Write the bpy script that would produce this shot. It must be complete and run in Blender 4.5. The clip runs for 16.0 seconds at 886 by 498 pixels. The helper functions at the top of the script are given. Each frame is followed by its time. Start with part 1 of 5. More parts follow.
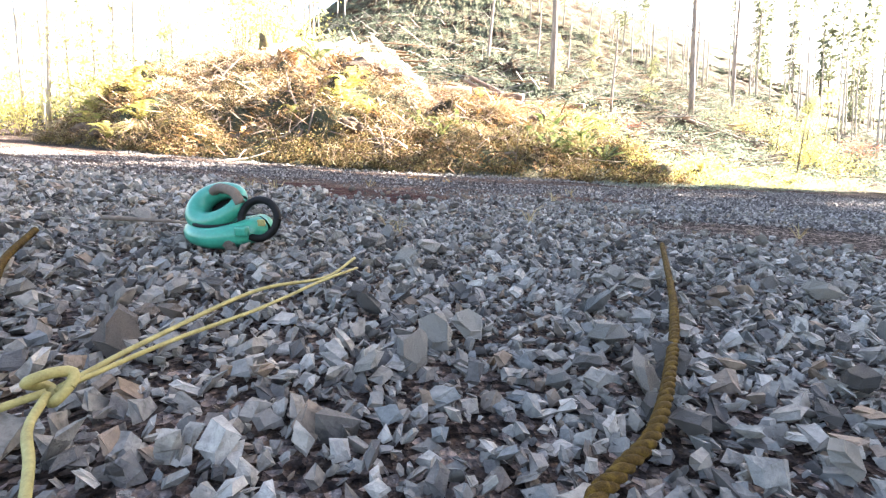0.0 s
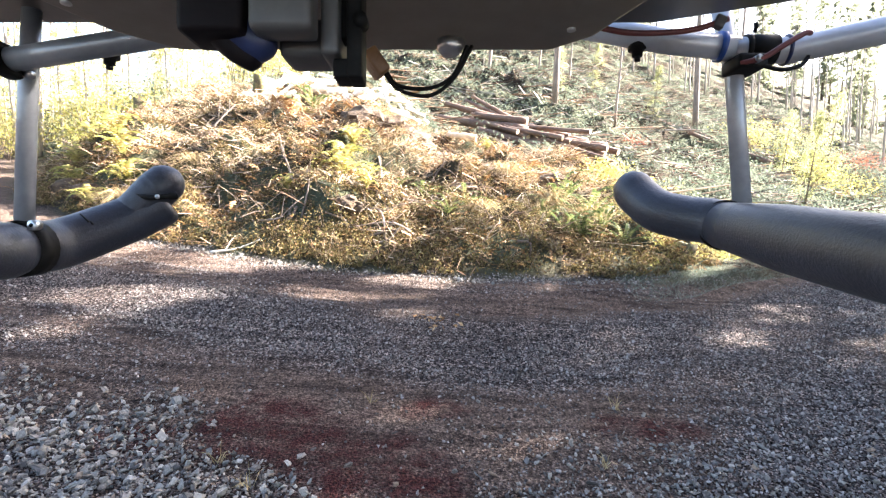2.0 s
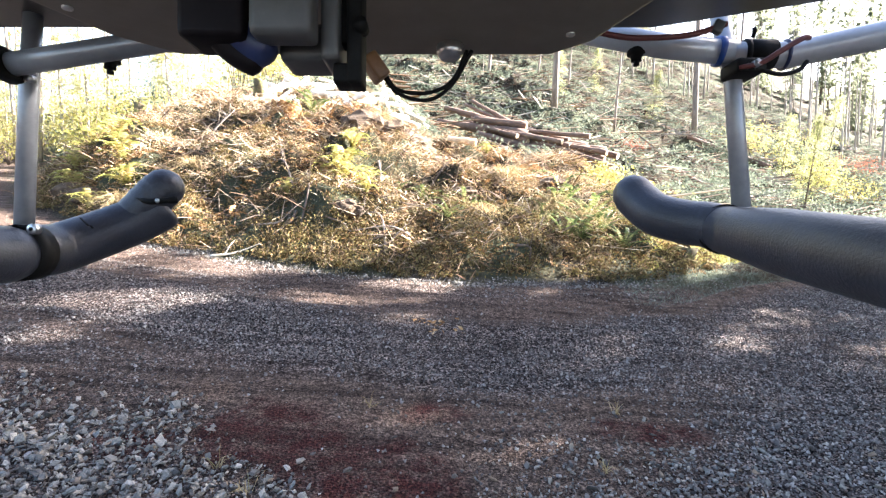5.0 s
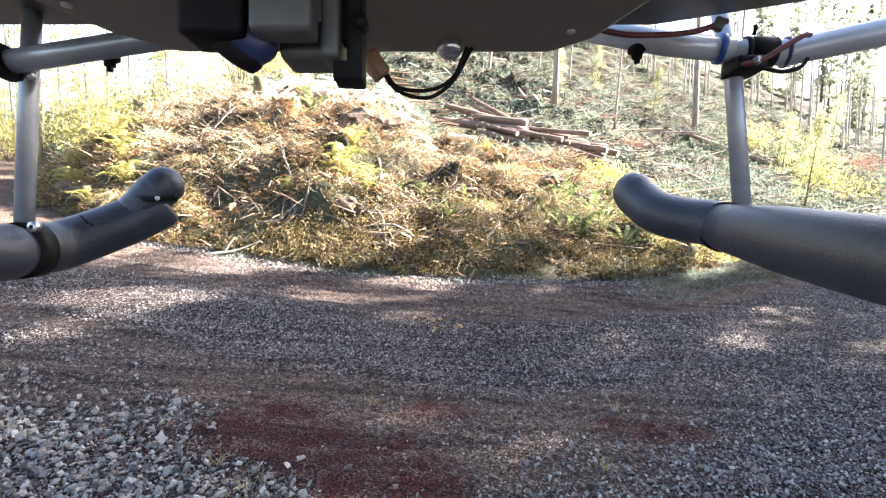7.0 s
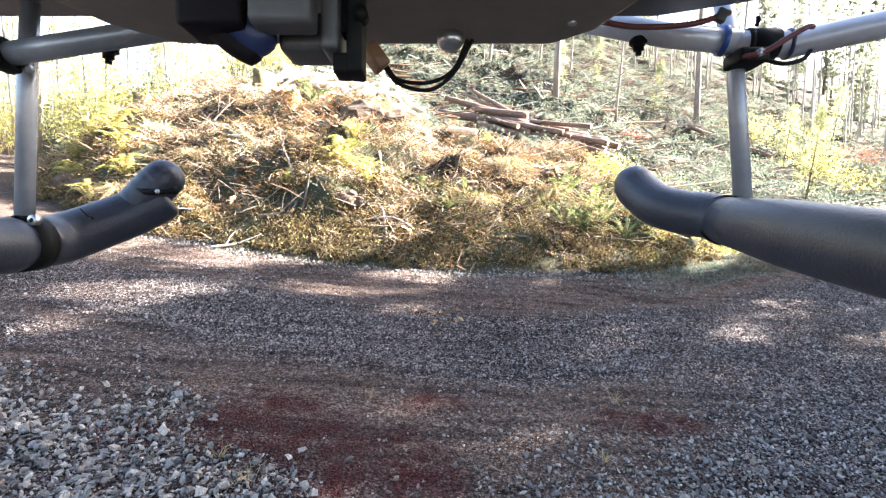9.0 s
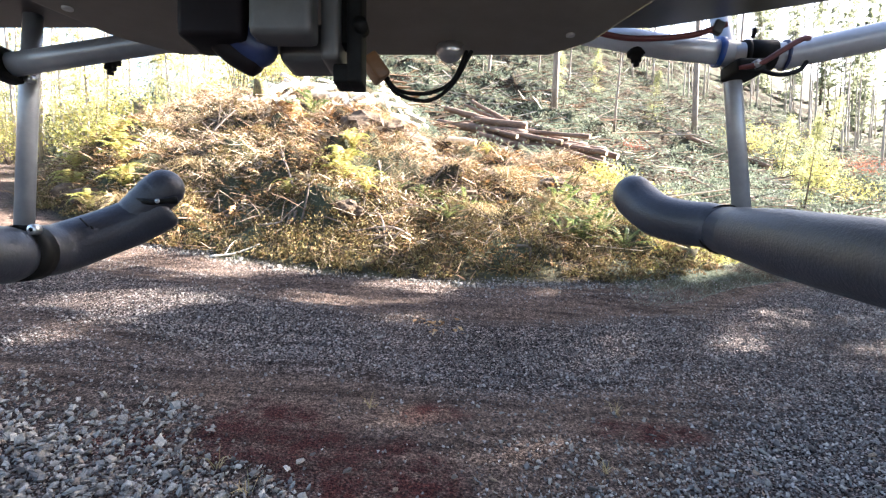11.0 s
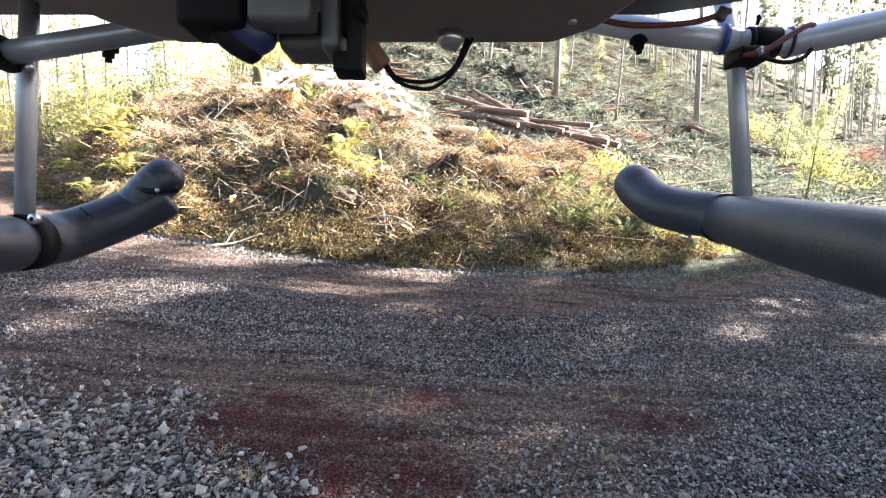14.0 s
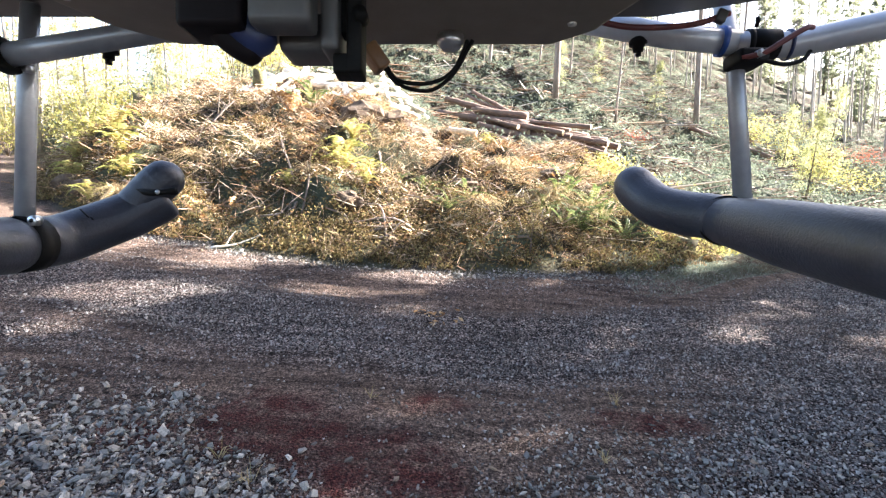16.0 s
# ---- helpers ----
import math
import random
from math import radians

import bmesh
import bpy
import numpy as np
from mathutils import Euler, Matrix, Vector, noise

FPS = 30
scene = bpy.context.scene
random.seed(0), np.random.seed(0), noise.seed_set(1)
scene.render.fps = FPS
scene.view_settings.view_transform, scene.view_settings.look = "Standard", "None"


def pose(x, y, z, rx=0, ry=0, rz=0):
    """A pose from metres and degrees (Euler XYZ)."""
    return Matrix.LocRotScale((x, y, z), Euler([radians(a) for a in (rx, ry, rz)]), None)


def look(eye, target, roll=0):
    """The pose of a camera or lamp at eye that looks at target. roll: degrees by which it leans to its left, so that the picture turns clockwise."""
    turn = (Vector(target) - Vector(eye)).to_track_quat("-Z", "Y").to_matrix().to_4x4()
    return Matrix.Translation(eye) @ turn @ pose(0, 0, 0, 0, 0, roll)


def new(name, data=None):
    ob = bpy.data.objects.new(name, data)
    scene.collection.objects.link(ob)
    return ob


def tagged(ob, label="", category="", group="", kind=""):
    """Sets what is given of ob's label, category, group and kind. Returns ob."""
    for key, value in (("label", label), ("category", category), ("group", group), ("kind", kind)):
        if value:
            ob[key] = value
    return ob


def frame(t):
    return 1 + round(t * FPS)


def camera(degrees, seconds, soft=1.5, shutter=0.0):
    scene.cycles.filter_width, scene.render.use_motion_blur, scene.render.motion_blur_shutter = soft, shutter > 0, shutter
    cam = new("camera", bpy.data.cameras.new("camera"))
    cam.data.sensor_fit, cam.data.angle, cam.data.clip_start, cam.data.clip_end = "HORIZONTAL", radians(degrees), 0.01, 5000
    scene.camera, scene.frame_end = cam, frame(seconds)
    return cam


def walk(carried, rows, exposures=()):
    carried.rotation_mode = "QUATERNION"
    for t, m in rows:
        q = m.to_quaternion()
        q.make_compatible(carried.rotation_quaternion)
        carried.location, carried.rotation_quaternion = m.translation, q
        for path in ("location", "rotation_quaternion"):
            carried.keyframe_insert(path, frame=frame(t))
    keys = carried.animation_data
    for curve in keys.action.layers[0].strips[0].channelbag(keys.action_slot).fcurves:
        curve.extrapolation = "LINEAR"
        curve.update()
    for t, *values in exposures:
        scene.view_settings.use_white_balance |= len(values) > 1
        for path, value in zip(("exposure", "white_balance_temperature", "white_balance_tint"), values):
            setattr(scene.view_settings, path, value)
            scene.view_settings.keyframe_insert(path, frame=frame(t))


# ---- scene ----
H = Vector((-0.15, 0.15, 1.78))       # where the drone hovers
AIM = Vector((0, 3.926, -0.772))      # the lens looks 11 degrees down

PATH = [
    (0, (0.081, -0.931, 0.300), (0.077, 2.995, -0.460), 3.4),
    (0.5, (0.077, -0.720, 0.596), (0.075, 3.208, -0.156), 3.2),
]
# hovering: seconds and the small nods of the airframe, degrees up
NODS = [(1, 0.14), (1.5, 0.13), (2, 0.07), (2.5, 0.21), (3, 0.32), (3.5, -0.05), (4, -0.07), (4.5, 0.7), (5, 0.55), (6.2, 0.25), (7.5, 0.29), (8, 0.03),
        (8.5, 0.19), (9, -0.55), (9.5, -0.1), (10.7, 0.5), (12, 0.86), (12.5, 0.67), (13, 0.25), (13.5, -0.03), (14, -0.69), (14.5, 0.44), (15, 0.91), (15.5, 0.11), (16, -0.48)]


def nod(deg):
    a = math.atan2(AIM.z, AIM.y) + radians(deg)
    return H + Vector((0, 4 * math.cos(a), 4 * math.sin(a)))


cam = camera(86.0, 16.0, soft=1.3, shutter=0.25)
walk(cam, [(t, look(eye, target, roll)) for t, eye, target, roll in PATH]
     + [(t, look(H, nod(d), 3.4)) for t, d in NODS],
     exposures=[(0, 4.4, 6850, 17), (0.5, 4.3, 6850, 17), (1, 4.12, 6600, 16), (2, 3.99, 6470, 15.5), (3.5, 3.86, 6370, 15), (5, 3.86, 6320, 15), (7.3, 3.99, 6320, 15), (9, 4.06, 6320, 15),
                (10.5, 3.84, 6320, 15), (12, 3.71, 6320, 15), (13.5, 3.66, 6320, 15), (16, 3.69, 6320, 15)])

# ---- light ----
SUN_AZ, SUN_EL = radians(70), radians(30)   # to the right of the line of sight, low
world = bpy.data.worlds.new("sky")
scene.world = world
world.use_nodes = True
wn = world.node_tree
sky = wn.nodes.new("ShaderNodeTexSky")
sky.sky_type, sky.sun_disc, sky.sun_elevation, sky.sun_rotation = "NISHITA", False, SUN_EL, SUN_AZ
sky.dust_density, sky.air_density = 2.5, 1.0
wn.nodes["Background"].inputs["Strength"].default_value = 0.049
wn.links.new(sky.outputs["Color"], wn.nodes["Background"].inputs["Color"])
sun = new("sun", bpy.data.lights.new("sun", "SUN"))
sun.data.energy, sun.data.angle, sun.data.color = 5.0, radians(0.5), (1.0, 0.955, 0.88)
sun_dir = Vector((math.sin(SUN_AZ) * math.cos(SUN_EL), math.cos(SUN_AZ) * math.cos(SUN_EL), math.sin(SUN_EL)))
sun.matrix_world = look((0, 0, 60), Vector((0, 0, 60)) - sun_dir)

# ---- materials ----


def material(name, rough=0.7, metal=0.0):
    m = bpy.data.materials.new(name)
    m.use_nodes = True
    b = m.node_tree.nodes["Principled BSDF"]
    b.inputs["Roughness"].default_value, b.inputs["Metallic"].default_value = rough, metal
    return m, m.node_tree, b


def coords(nt, scale, kind="Object"):
    tc = nt.nodes.new("ShaderNodeTexCoord")
    mp = nt.nodes.new("ShaderNodeMapping")
    mp.inputs["Scale"].default_value = scale if hasattr(scale, "__len__") else (scale,) * 3
    nt.links.new(tc.outputs[kind], mp.inputs["Vector"])
    return mp.outputs["Vector"]


def noise_tex(nt, vec, scale, detail=4, rough=0.6):
    n = nt.nodes.new("ShaderNodeTexNoise")
    n.inputs["Scale"].default_value, n.inputs["Detail"].default_value, n.inputs["Roughness"].default_value = scale, detail, rough
    nt.links.new(vec, n.inputs["Vector"])
    return n.outputs["Fac"]


def ramp(nt, fac, stops):
    r = nt.nodes.new("ShaderNodeValToRGB")
    e = r.color_ramp.elements
    while len(e) < len(stops):
        e.new(0.5)
    for el, (p, c) in zip(e, stops):
        el.position, el.color = p, (*c, 1)
    nt.links.new(fac, r.inputs["Fac"])
    return r.outputs["Color"]


def mix(nt, fac, a, b, mode="MIX"):
    m = nt.nodes.new("ShaderNodeMix")
    m.data_type, m.blend_type = "RGBA", mode
    for sock, v in ((m.inputs["Factor"], fac), (m.inputs["A"], a), (m.inputs["B"], b)):
        if isinstance(v, bpy.types.NodeSocket):
            nt.links.new(v, sock)
        elif hasattr(v, "__len__"):
            sock.default_value = (*v, 1)
        else:
            sock.default_value = v
    return m.outputs["Result"]


def bump(nt, bsdf, height, strength, dist):
    b = nt.nodes.new("ShaderNodeBump")
    b.inputs["Strength"].default_value, b.inputs["Distance"].default_value = strength, dist
    nt.links.new(height, b.inputs["Height"])
    nt.links.new(b.outputs["Normal"], bsdf.inputs["Normal"])


def attr(nt, name):
    a = nt.nodes.new("ShaderNodeAttribute")
    a.attribute_name = name
    return a.outputs["Fac"]


def mapped(name, stops, scale, rough=0.7, metal=0.0, bumps=(0.3, 0.002), stretch=(1, 1, 1), fine=6.0):
    """A surface whose colour wanders over the stops at two scales, with fine relief."""
    m, nt, b = material(name, rough, metal)
    v = coords(nt, stretch)
    n1, n2 = noise_tex(nt, v, scale), noise_tex(nt, v, scale * fine, 3)
    nt.links.new(mix(nt, 0.35, ramp(nt, n1, stops), ramp(nt, n2, stops)), b.inputs["Base Color"])
    bump(nt, b, n2, *bumps)
    return m


def scattered(name, stops, rough=0.75, leafy=0.0):
    """Many small pieces in one mesh, each with its own shade; leafy lets light through."""
    m, nt, b = material(name, rough)
    g = nt.nodes.new("ShaderNodeNewGeometry")
    c = ramp(nt, g.outputs["Random Per Island"], stops)
    v = coords(nt, 1.0)
    c = mix(nt, 0.5, c, ramp(nt, noise_tex(nt, v, 0.9, 3), [(0.3, (0.55, 0.5, 0.45)), (0.7, (1, 1, 1))]), "MULTIPLY")
    nt.links.new(c, b.inputs["Base Color"])
    b.inputs["Specular IOR Level"].default_value = 0.1
    if leafy:
        t = nt.nodes.new("ShaderNodeBsdfTranslucent")
        nt.links.new(c, t.inputs["Color"])
        s = nt.nodes.new("ShaderNodeMixShader")
        s.inputs["Fac"].default_value = leafy
        nt.links.new(b.outputs["BSDF"], s.inputs[1])
        nt.links.new(t.outputs["BSDF"], s.inputs[2])
        nt.links.new(s.outputs["Shader"], nt.nodes["Material Output"].inputs["Surface"])
    return m


def stone_material(name, stops, per_object):
    m, nt, b = material(name, 0.8)
    g = nt.nodes.new("ShaderNodeObjectInfo" if per_object else "ShaderNodeNewGeometry")
    c = ramp(nt, g.outputs["Random" if per_object else "Random Per Island"], stops)
    v = coords(nt, 1.0)
    n = noise_tex(nt, v, 70, 6, 0.7)
    c = mix(nt, 0.7, c, ramp(nt, n, [(0.32, (0.38, 0.37, 0.36)), (0.5, (0.85, 0.84, 0.82)), (0.68, (1.25, 1.22, 1.16))]), "MULTIPLY")
    nt.links.new(c, b.inputs["Base Color"])
    bump(nt, b, n, 0.9, 0.006)
    return m


ROCK = [(0.0, (0.050, 0.044, 0.038)), (0.18, (0.130, 0.119, 0.108)), (0.36, (0.244, 0.220, 0.185)), (0.5, (0.160, 0.165, 0.158)),
        (0.66, (0.290, 0.262, 0.220)), (0.82, (0.403, 0.374, 0.328)), (0.9, (0.160, 0.141, 0.123)), (1.0, (0.252, 0.176, 0.116))]
M_stones = stone_material("crushed_rock", ROCK, False)
M_stone = stone_material("crushed_rock_piece", ROCK, True)
M_grit = stone_material("road_grit", [(0, (0.032, 0.028, 0.026)), (0.4, (0.115, 0.1, 0.093)), (0.7, (0.22, 0.2, 0.186)), (0.9, (0.34, 0.315, 0.295)), (1, (0.44, 0.4, 0.355))], False)


def ground_material():
    m, nt, b = material("ground", 0.95)
    b.inputs["Specular IOR Level"].default_value = 0.06
    v = coords(nt, 1.0)
    big, mid, fine = noise_tex(nt, v, 0.35, 4), noise_tex(nt, v, 2.2, 5), noise_tex(nt, v, 60, 3, 0.7)
    vor = nt.nodes.new("ShaderNodeTexVoronoi")
    vor.inputs["Scale"].default_value = 80
    nt.links.new(v, vor.inputs["Vector"])
    chips = ramp(nt, vor.outputs["Color"], [(0.25, (0.005, 0.0045, 0.0045)), (0.45, (0.03, 0.027, 0.027)), (0.62, (0.105, 0.096, 0.095)), (0.82, (0.38, 0.355, 0.34))])
    road = mix(nt, ramp(nt, mid, [(0.48, (0, 0, 0)), (0.72, (0.5, 0.5, 0.5))]), chips, (0.05, 0.039, 0.036))
    road = mix(nt, 1.0, road, (1.09, 0.99, 0.94), "MULTIPLY")
    road = mix(nt, 0.45, road, ramp(nt, fine, [(0.35, (0.2, 0.19, 0.19)), (0.62, (1.0, 0.98, 0.95))]), "MULTIPLY")
    mud = ramp(nt, fine, [(0.35, (0.022, 0.0155, 0.0125)), (0.52, (0.112, 0.081, 0.064)), (0.68, (0.28, 0.21, 0.165))])
    road = mix(nt, attr(nt, "mud"), road, mud)
    drawn = noise_tex(nt, coords(nt, (0.3, 3.4, 1.0)), 2.0, 5, 0.65)
    road = mix(nt, 0.85, road, ramp(nt, drawn, [(0.36, (0.42, 0.4, 0.4)), (0.5, (0.95, 0.95, 0.95)), (0.64, (1.35, 1.33, 1.3))]), "MULTIPLY")
    clumps = ramp(nt, noise_tex(nt, v, 17, 5, 0.75), [(0.38, (0.3, 0.29, 0.28)), (0.56, (1.0, 0.99, 0.97))])
    road = mix(nt, 0.9, road, clumps, "MULTIPLY")
    road = mix(nt, 1.0, road, (1.42, 1.4, 1.4), "MULTIPLY")
    red = ramp(nt, fine, [(0.35, (0.013, 0.006, 0.006)), (0.5, (0.06, 0.019, 0.017)), (0.65, (0.14, 0.048, 0.039))])
    blot = nt.nodes.new("ShaderNodeMath")
    blot.operation = "MULTIPLY"
    nt.links.new(attr(nt, "red"), blot.inputs[0])
    nt.links.new(ramp(nt, noise_tex(nt, v, 5.5, 6, 0.75), [(0.4, (0.2, 0.2, 0.2)), (0.58, (1, 1, 1))]), blot.inputs[1])
    road = mix(nt, blot.outputs[0], road, red)
    soil = ramp(nt, mid, [(0.3, (0.018, 0.013, 0.009)), (0.5, (0.045, 0.031, 0.02)), (0.62, (0.085, 0.06, 0.036)), (0.75, (0.05, 0.045, 0.02))])
    soil = mix(nt, 0.5, soil, ramp(nt, fine, [(0.3, (0.3, 0.28, 0.25)), (0.7, (1, 1, 1))]), "MULTIPLY")
    turf = ramp(nt, fine, [(0.3, (0.045, 0.055, 0.035)), (0.6, (0.1, 0.118, 0.072)), (0.8, (0.17, 0.165, 0.115))])
    soil = mix(nt, ramp(nt, big, [(0.42, (0, 0, 0)), (0.6, (0.8, 0.8, 0.8))]), soil, turf)
    nt.links.new(mix(nt, attr(nt, "road"), soil, road), b.inputs["Base Color"])
    add = nt.nodes.new("ShaderNodeMath")
    add.operation = "ADD"
    nt.links.new(fine, add.inputs[0])
    nt.links.new(vor.outputs["Distance"], add.inputs[1])
    bump(nt, b, add.outputs[0], 1.0, 0.03)
    return m


M_ground = ground_material()
M_grass = scattered("dry_grass", [(0, (0.15, 0.1, 0.05)), (0.35, (0.36, 0.26, 0.125)), (0.7, (0.52, 0.41, 0.23)), (0.88, (0.62, 0.51, 0.32)), (1, (0.22, 0.2, 0.07))], 0.8, 0.18)
M_hillgrass = scattered("hillside_grass", [(0, (0.11, 0.135, 0.105)), (0.4, (0.165, 0.2, 0.16)), (0.75, (0.235, 0.265, 0.21)), (1, (0.31, 0.31, 0.25))], 0.75, 0.45)
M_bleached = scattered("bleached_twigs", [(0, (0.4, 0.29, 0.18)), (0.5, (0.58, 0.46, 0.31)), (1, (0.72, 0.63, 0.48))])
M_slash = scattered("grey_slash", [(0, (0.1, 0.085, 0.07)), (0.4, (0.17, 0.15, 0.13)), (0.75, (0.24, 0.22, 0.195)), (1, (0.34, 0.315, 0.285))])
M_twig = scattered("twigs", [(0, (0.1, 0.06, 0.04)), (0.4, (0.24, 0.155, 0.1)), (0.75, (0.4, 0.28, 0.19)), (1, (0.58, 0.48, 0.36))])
M_leaf = scattered("undergrowth_leaf", [(0, (0.035, 0.024, 0.012)), (0.3, (0.095, 0.068, 0.028)), (0.5, (0.14, 0.11, 0.042)), (0.72, (0.22, 0.19, 0.068)), (0.86, (0.2, 0.11, 0.05)), (1, (0.38, 0.31, 0.15))], 0.6, 0.2)
M_shrub = scattered("hillside_leaf", [(0, (0.1, 0.125, 0.09)), (0.5, (0.165, 0.2, 0.145)), (1, (0.24, 0.27, 0.19))], 0.8, 0.45)
M_fern = scattered("fern_leaf", [(0, (0.06, 0.085, 0.03)), (0.5, (0.13, 0.17, 0.06)), (0.85, (0.24, 0.27, 0.1)), (1, (0.38, 0.31, 0.15))], 0.5, 0.45)
M_bracken = scattered("yellow_bracken", [(0, (0.28, 0.29, 0.08)), (0.6, (0.48, 0.45, 0.14)), (1, (0.48, 0.37, 0.17))], 0.6, 0.5)
M_deadfern = scattered("dead_bracken", [(0, (0.13, 0.068, 0.03)), (0.4, (0.34, 0.19, 0.085)), (0.8, (0.52, 0.335, 0.16)), (1, (0.64, 0.5, 0.3))], 0.8, 0.15)
M_redleaf = scattered("red_leaf", [(0, (0.24, 0.06, 0.035)), (1, (0.4, 0.15, 0.09))], 0.6, 0.45)
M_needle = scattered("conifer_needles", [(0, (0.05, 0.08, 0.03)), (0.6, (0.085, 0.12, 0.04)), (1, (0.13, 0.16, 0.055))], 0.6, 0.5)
# bright haze over the woods is put into this pale needle colour
M_hazeneedle = scattered("haze_paled_needles", [(0, (0.24, 0.27, 0.18)), (0.6, (0.34, 0.37, 0.25)), (1, (0.44, 0.46, 0.33))], 0.6, 0.6)
# sunny glare in the left wood is painted into these pale leaves
M_sunneedle = scattered("yellow_green_glare_leaves", [(0, (0.42, 0.42, 0.2)), (0.6, (0.56, 0.54, 0.28)), (1, (0.66, 0.62, 0.38))], 0.6, 0.6)
M_youngneedle = scattered("young_conifer_needles", [(0, (0.3, 0.33, 0.13)), (0.6, (0.42, 0.44, 0.19)), (1, (0.54, 0.52, 0.27))], 0.6, 0.6)
M_bark = mapped("bark", [(0.3, (0.06, 0.042, 0.03)), (0.55, (0.15, 0.11, 0.08)), (0.75, (0.25, 0.2, 0.15))], 5, 0.9, 0, (0.8, 0.02), (1, 1, 0.2))
M_snag = mapped("grey_weathered_trunk", [(0.3, (0.12, 0.09, 0.07)), (0.55, (0.26, 0.21, 0.17)), (0.75, (0.4, 0.35, 0.3))], 5, 0.85, 0, (0.6, 0.01), (1, 1, 0.2))
# paler copy of the bark, with the haze put into its colour
M_palebark = mapped("haze_paled_bark", [(0.3, (0.2, 0.17, 0.14)), (0.55, (0.34, 0.3, 0.26)), (0.75, (0.46, 0.43, 0.38))], 5, 0.9, 0, (0.8, 0.02), (1, 1, 0.2))
M_logbark = mapped("log_bark", [(0.3, (0.06, 0.036, 0.026)), (0.5, (0.14, 0.086, 0.06)), (0.7, (0.25, 0.17, 0.12))], 4, 0.85, 0, (0.7, 0.015), (0.2, 1, 1))
M_cut = mapped("sawn_wood", [(0.35, (0.55, 0.4, 0.24)), (0.55, (0.7, 0.56, 0.37)), (0.7, (0.78, 0.66, 0.48))], 6, 0.7, 0, (0.3, 0.003))
M_pale = mapped("peeled_wood", [(0.35, (0.6, 0.52, 0.4)), (0.55, (0.74, 0.68, 0.56)), (0.7, (0.8, 0.76, 0.68))], 5, 0.6, 0, (0.4, 0.004), (0.2, 1, 1))
M_earth = mapped("dark_earth", [(0.35, (0.045, 0.028, 0.016)), (0.55, (0.1, 0.065, 0.038)), (0.72, (0.17, 0.12, 0.07))], 7, 0.95, 0, (0.9, 0.03))
M_rotten = mapped("orange_rotten_wood", [(0.35, (0.07, 0.024, 0.01)), (0.5, (0.2, 0.085, 0.022)), (0.66, (0.34, 0.18, 0.05))], 6, 0.9, 0, (0.8, 0.02))
M_moss = mapped("mossy_stump", [(0.35, (0.05, 0.04, 0.025)), (0.5, (0.13, 0.1, 0.05)), (0.62, (0.2, 0.22, 0.05))], 4, 0.95, 0, (0.8, 0.02))
M_foam = mapped("grey_foam", [(0.35, (0.024, 0.027, 0.038)), (0.6, (0.036, 0.041, 0.057)), (0.75, (0.055, 0.062, 0.084))], 22, 0.42, 0, (0.3, 0.0018), (1, 1, 1), 18)
M_tube = mapped("painted_tube", [(0.35, (0.27, 0.28, 0.3)), (0.6, (0.35, 0.36, 0.38)), (0.75, (0.42, 0.43, 0.45))], 18, 0.35, 0.35, (0.08, 0.0005))
M_boom = mapped("pale_boom_tube", [(0.35, (0.46, 0.47, 0.49)), (0.6, (0.56, 0.57, 0.59)), (0.75, (0.62, 0.63, 0.65))], 18, 0.3, 0.2, (0.08, 0.0005))
M_hull = mapped("grey_hull", [(0.35, (0.085, 0.078, 0.07)), (0.55, (0.112, 0.102, 0.092)), (0.75, (0.145, 0.133, 0.12))], 9, 0.45, 0, (0.06, 0.0006))
M_white = mapped("white_plastic", [(0.35, (0.075, 0.073, 0.07)), (0.6, (0.1, 0.097, 0.093)), (0.75, (0.13, 0.127, 0.122))], 25, 0.4, 0, (0.05, 0.0004))
M_black = mapped("black_plastic", [(0.35, (0.005, 0.0048, 0.0045)), (0.6, (0.009, 0.0086, 0.008)), (0.75, (0.018, 0.017, 0.016))], 40, 0.6, 0, (0.1, 0.0004))
M_purple = mapped("dark_plum_plastic", [(0.35, (0.006, 0.004, 0.005)), (0.6, (0.009, 0.006, 0.007)), (0.75, (0.015, 0.011, 0.012))], 30, 0.6, 0, (0.1, 0.0004))
M_blue = mapped("blue_plastic", [(0.35, (0.015, 0.022, 0.065)), (0.6, (0.02, 0.032, 0.095)), (0.75, (0.03, 0.045, 0.13))], 30, 0.4, 0, (0.05, 0.0004))
M_wire_red = mapped("red_wire", [(0.35, (0.1, 0.018, 0.015)), (0.6, (0.16, 0.03, 0.025)), (0.75, (0.2, 0.05, 0.04))], 40, 0.45)
M_steel = mapped("zinc_steel", [(0.35, (0.5, 0.5, 0.5)), (0.6, (0.62, 0.62, 0.62)), (0.75, (0.7, 0.7, 0.7))], 60, 0.3, 0.9, (0.05, 0.0003))
M_amber = mapped("amber_connector", [(0.35, (0.19, 0.095, 0.04)), (0.6, (0.25, 0.13, 0.06)), (0.75, (0.31, 0.18, 0.09))], 40, 0.4)
M_teal = mapped("teal_plastic", [(0.35, (0.02, 0.2, 0.13)), (0.6, (0.03, 0.27, 0.18)), (0.75, (0.08, 0.36, 0.27))], 18, 0.3, 0, (0.05, 0.0006))
M_cord = mapped("yellow_cord", [(0.35, (0.2, 0.16, 0.05)), (0.6, (0.32, 0.27, 0.09)), (0.75, (0.42, 0.37, 0.17))], 60, 0.7, 0, (0.5, 0.001))
M_rope = mapped("brown_gold_rope", [(0.36, (0.026, 0.014, 0.003)), (0.52, (0.062, 0.036, 0.007)), (0.68, (0.13, 0.082, 0.012))], 120, 0.9, 0, (0.8, 0.0012), (1, 1, 1), 6)

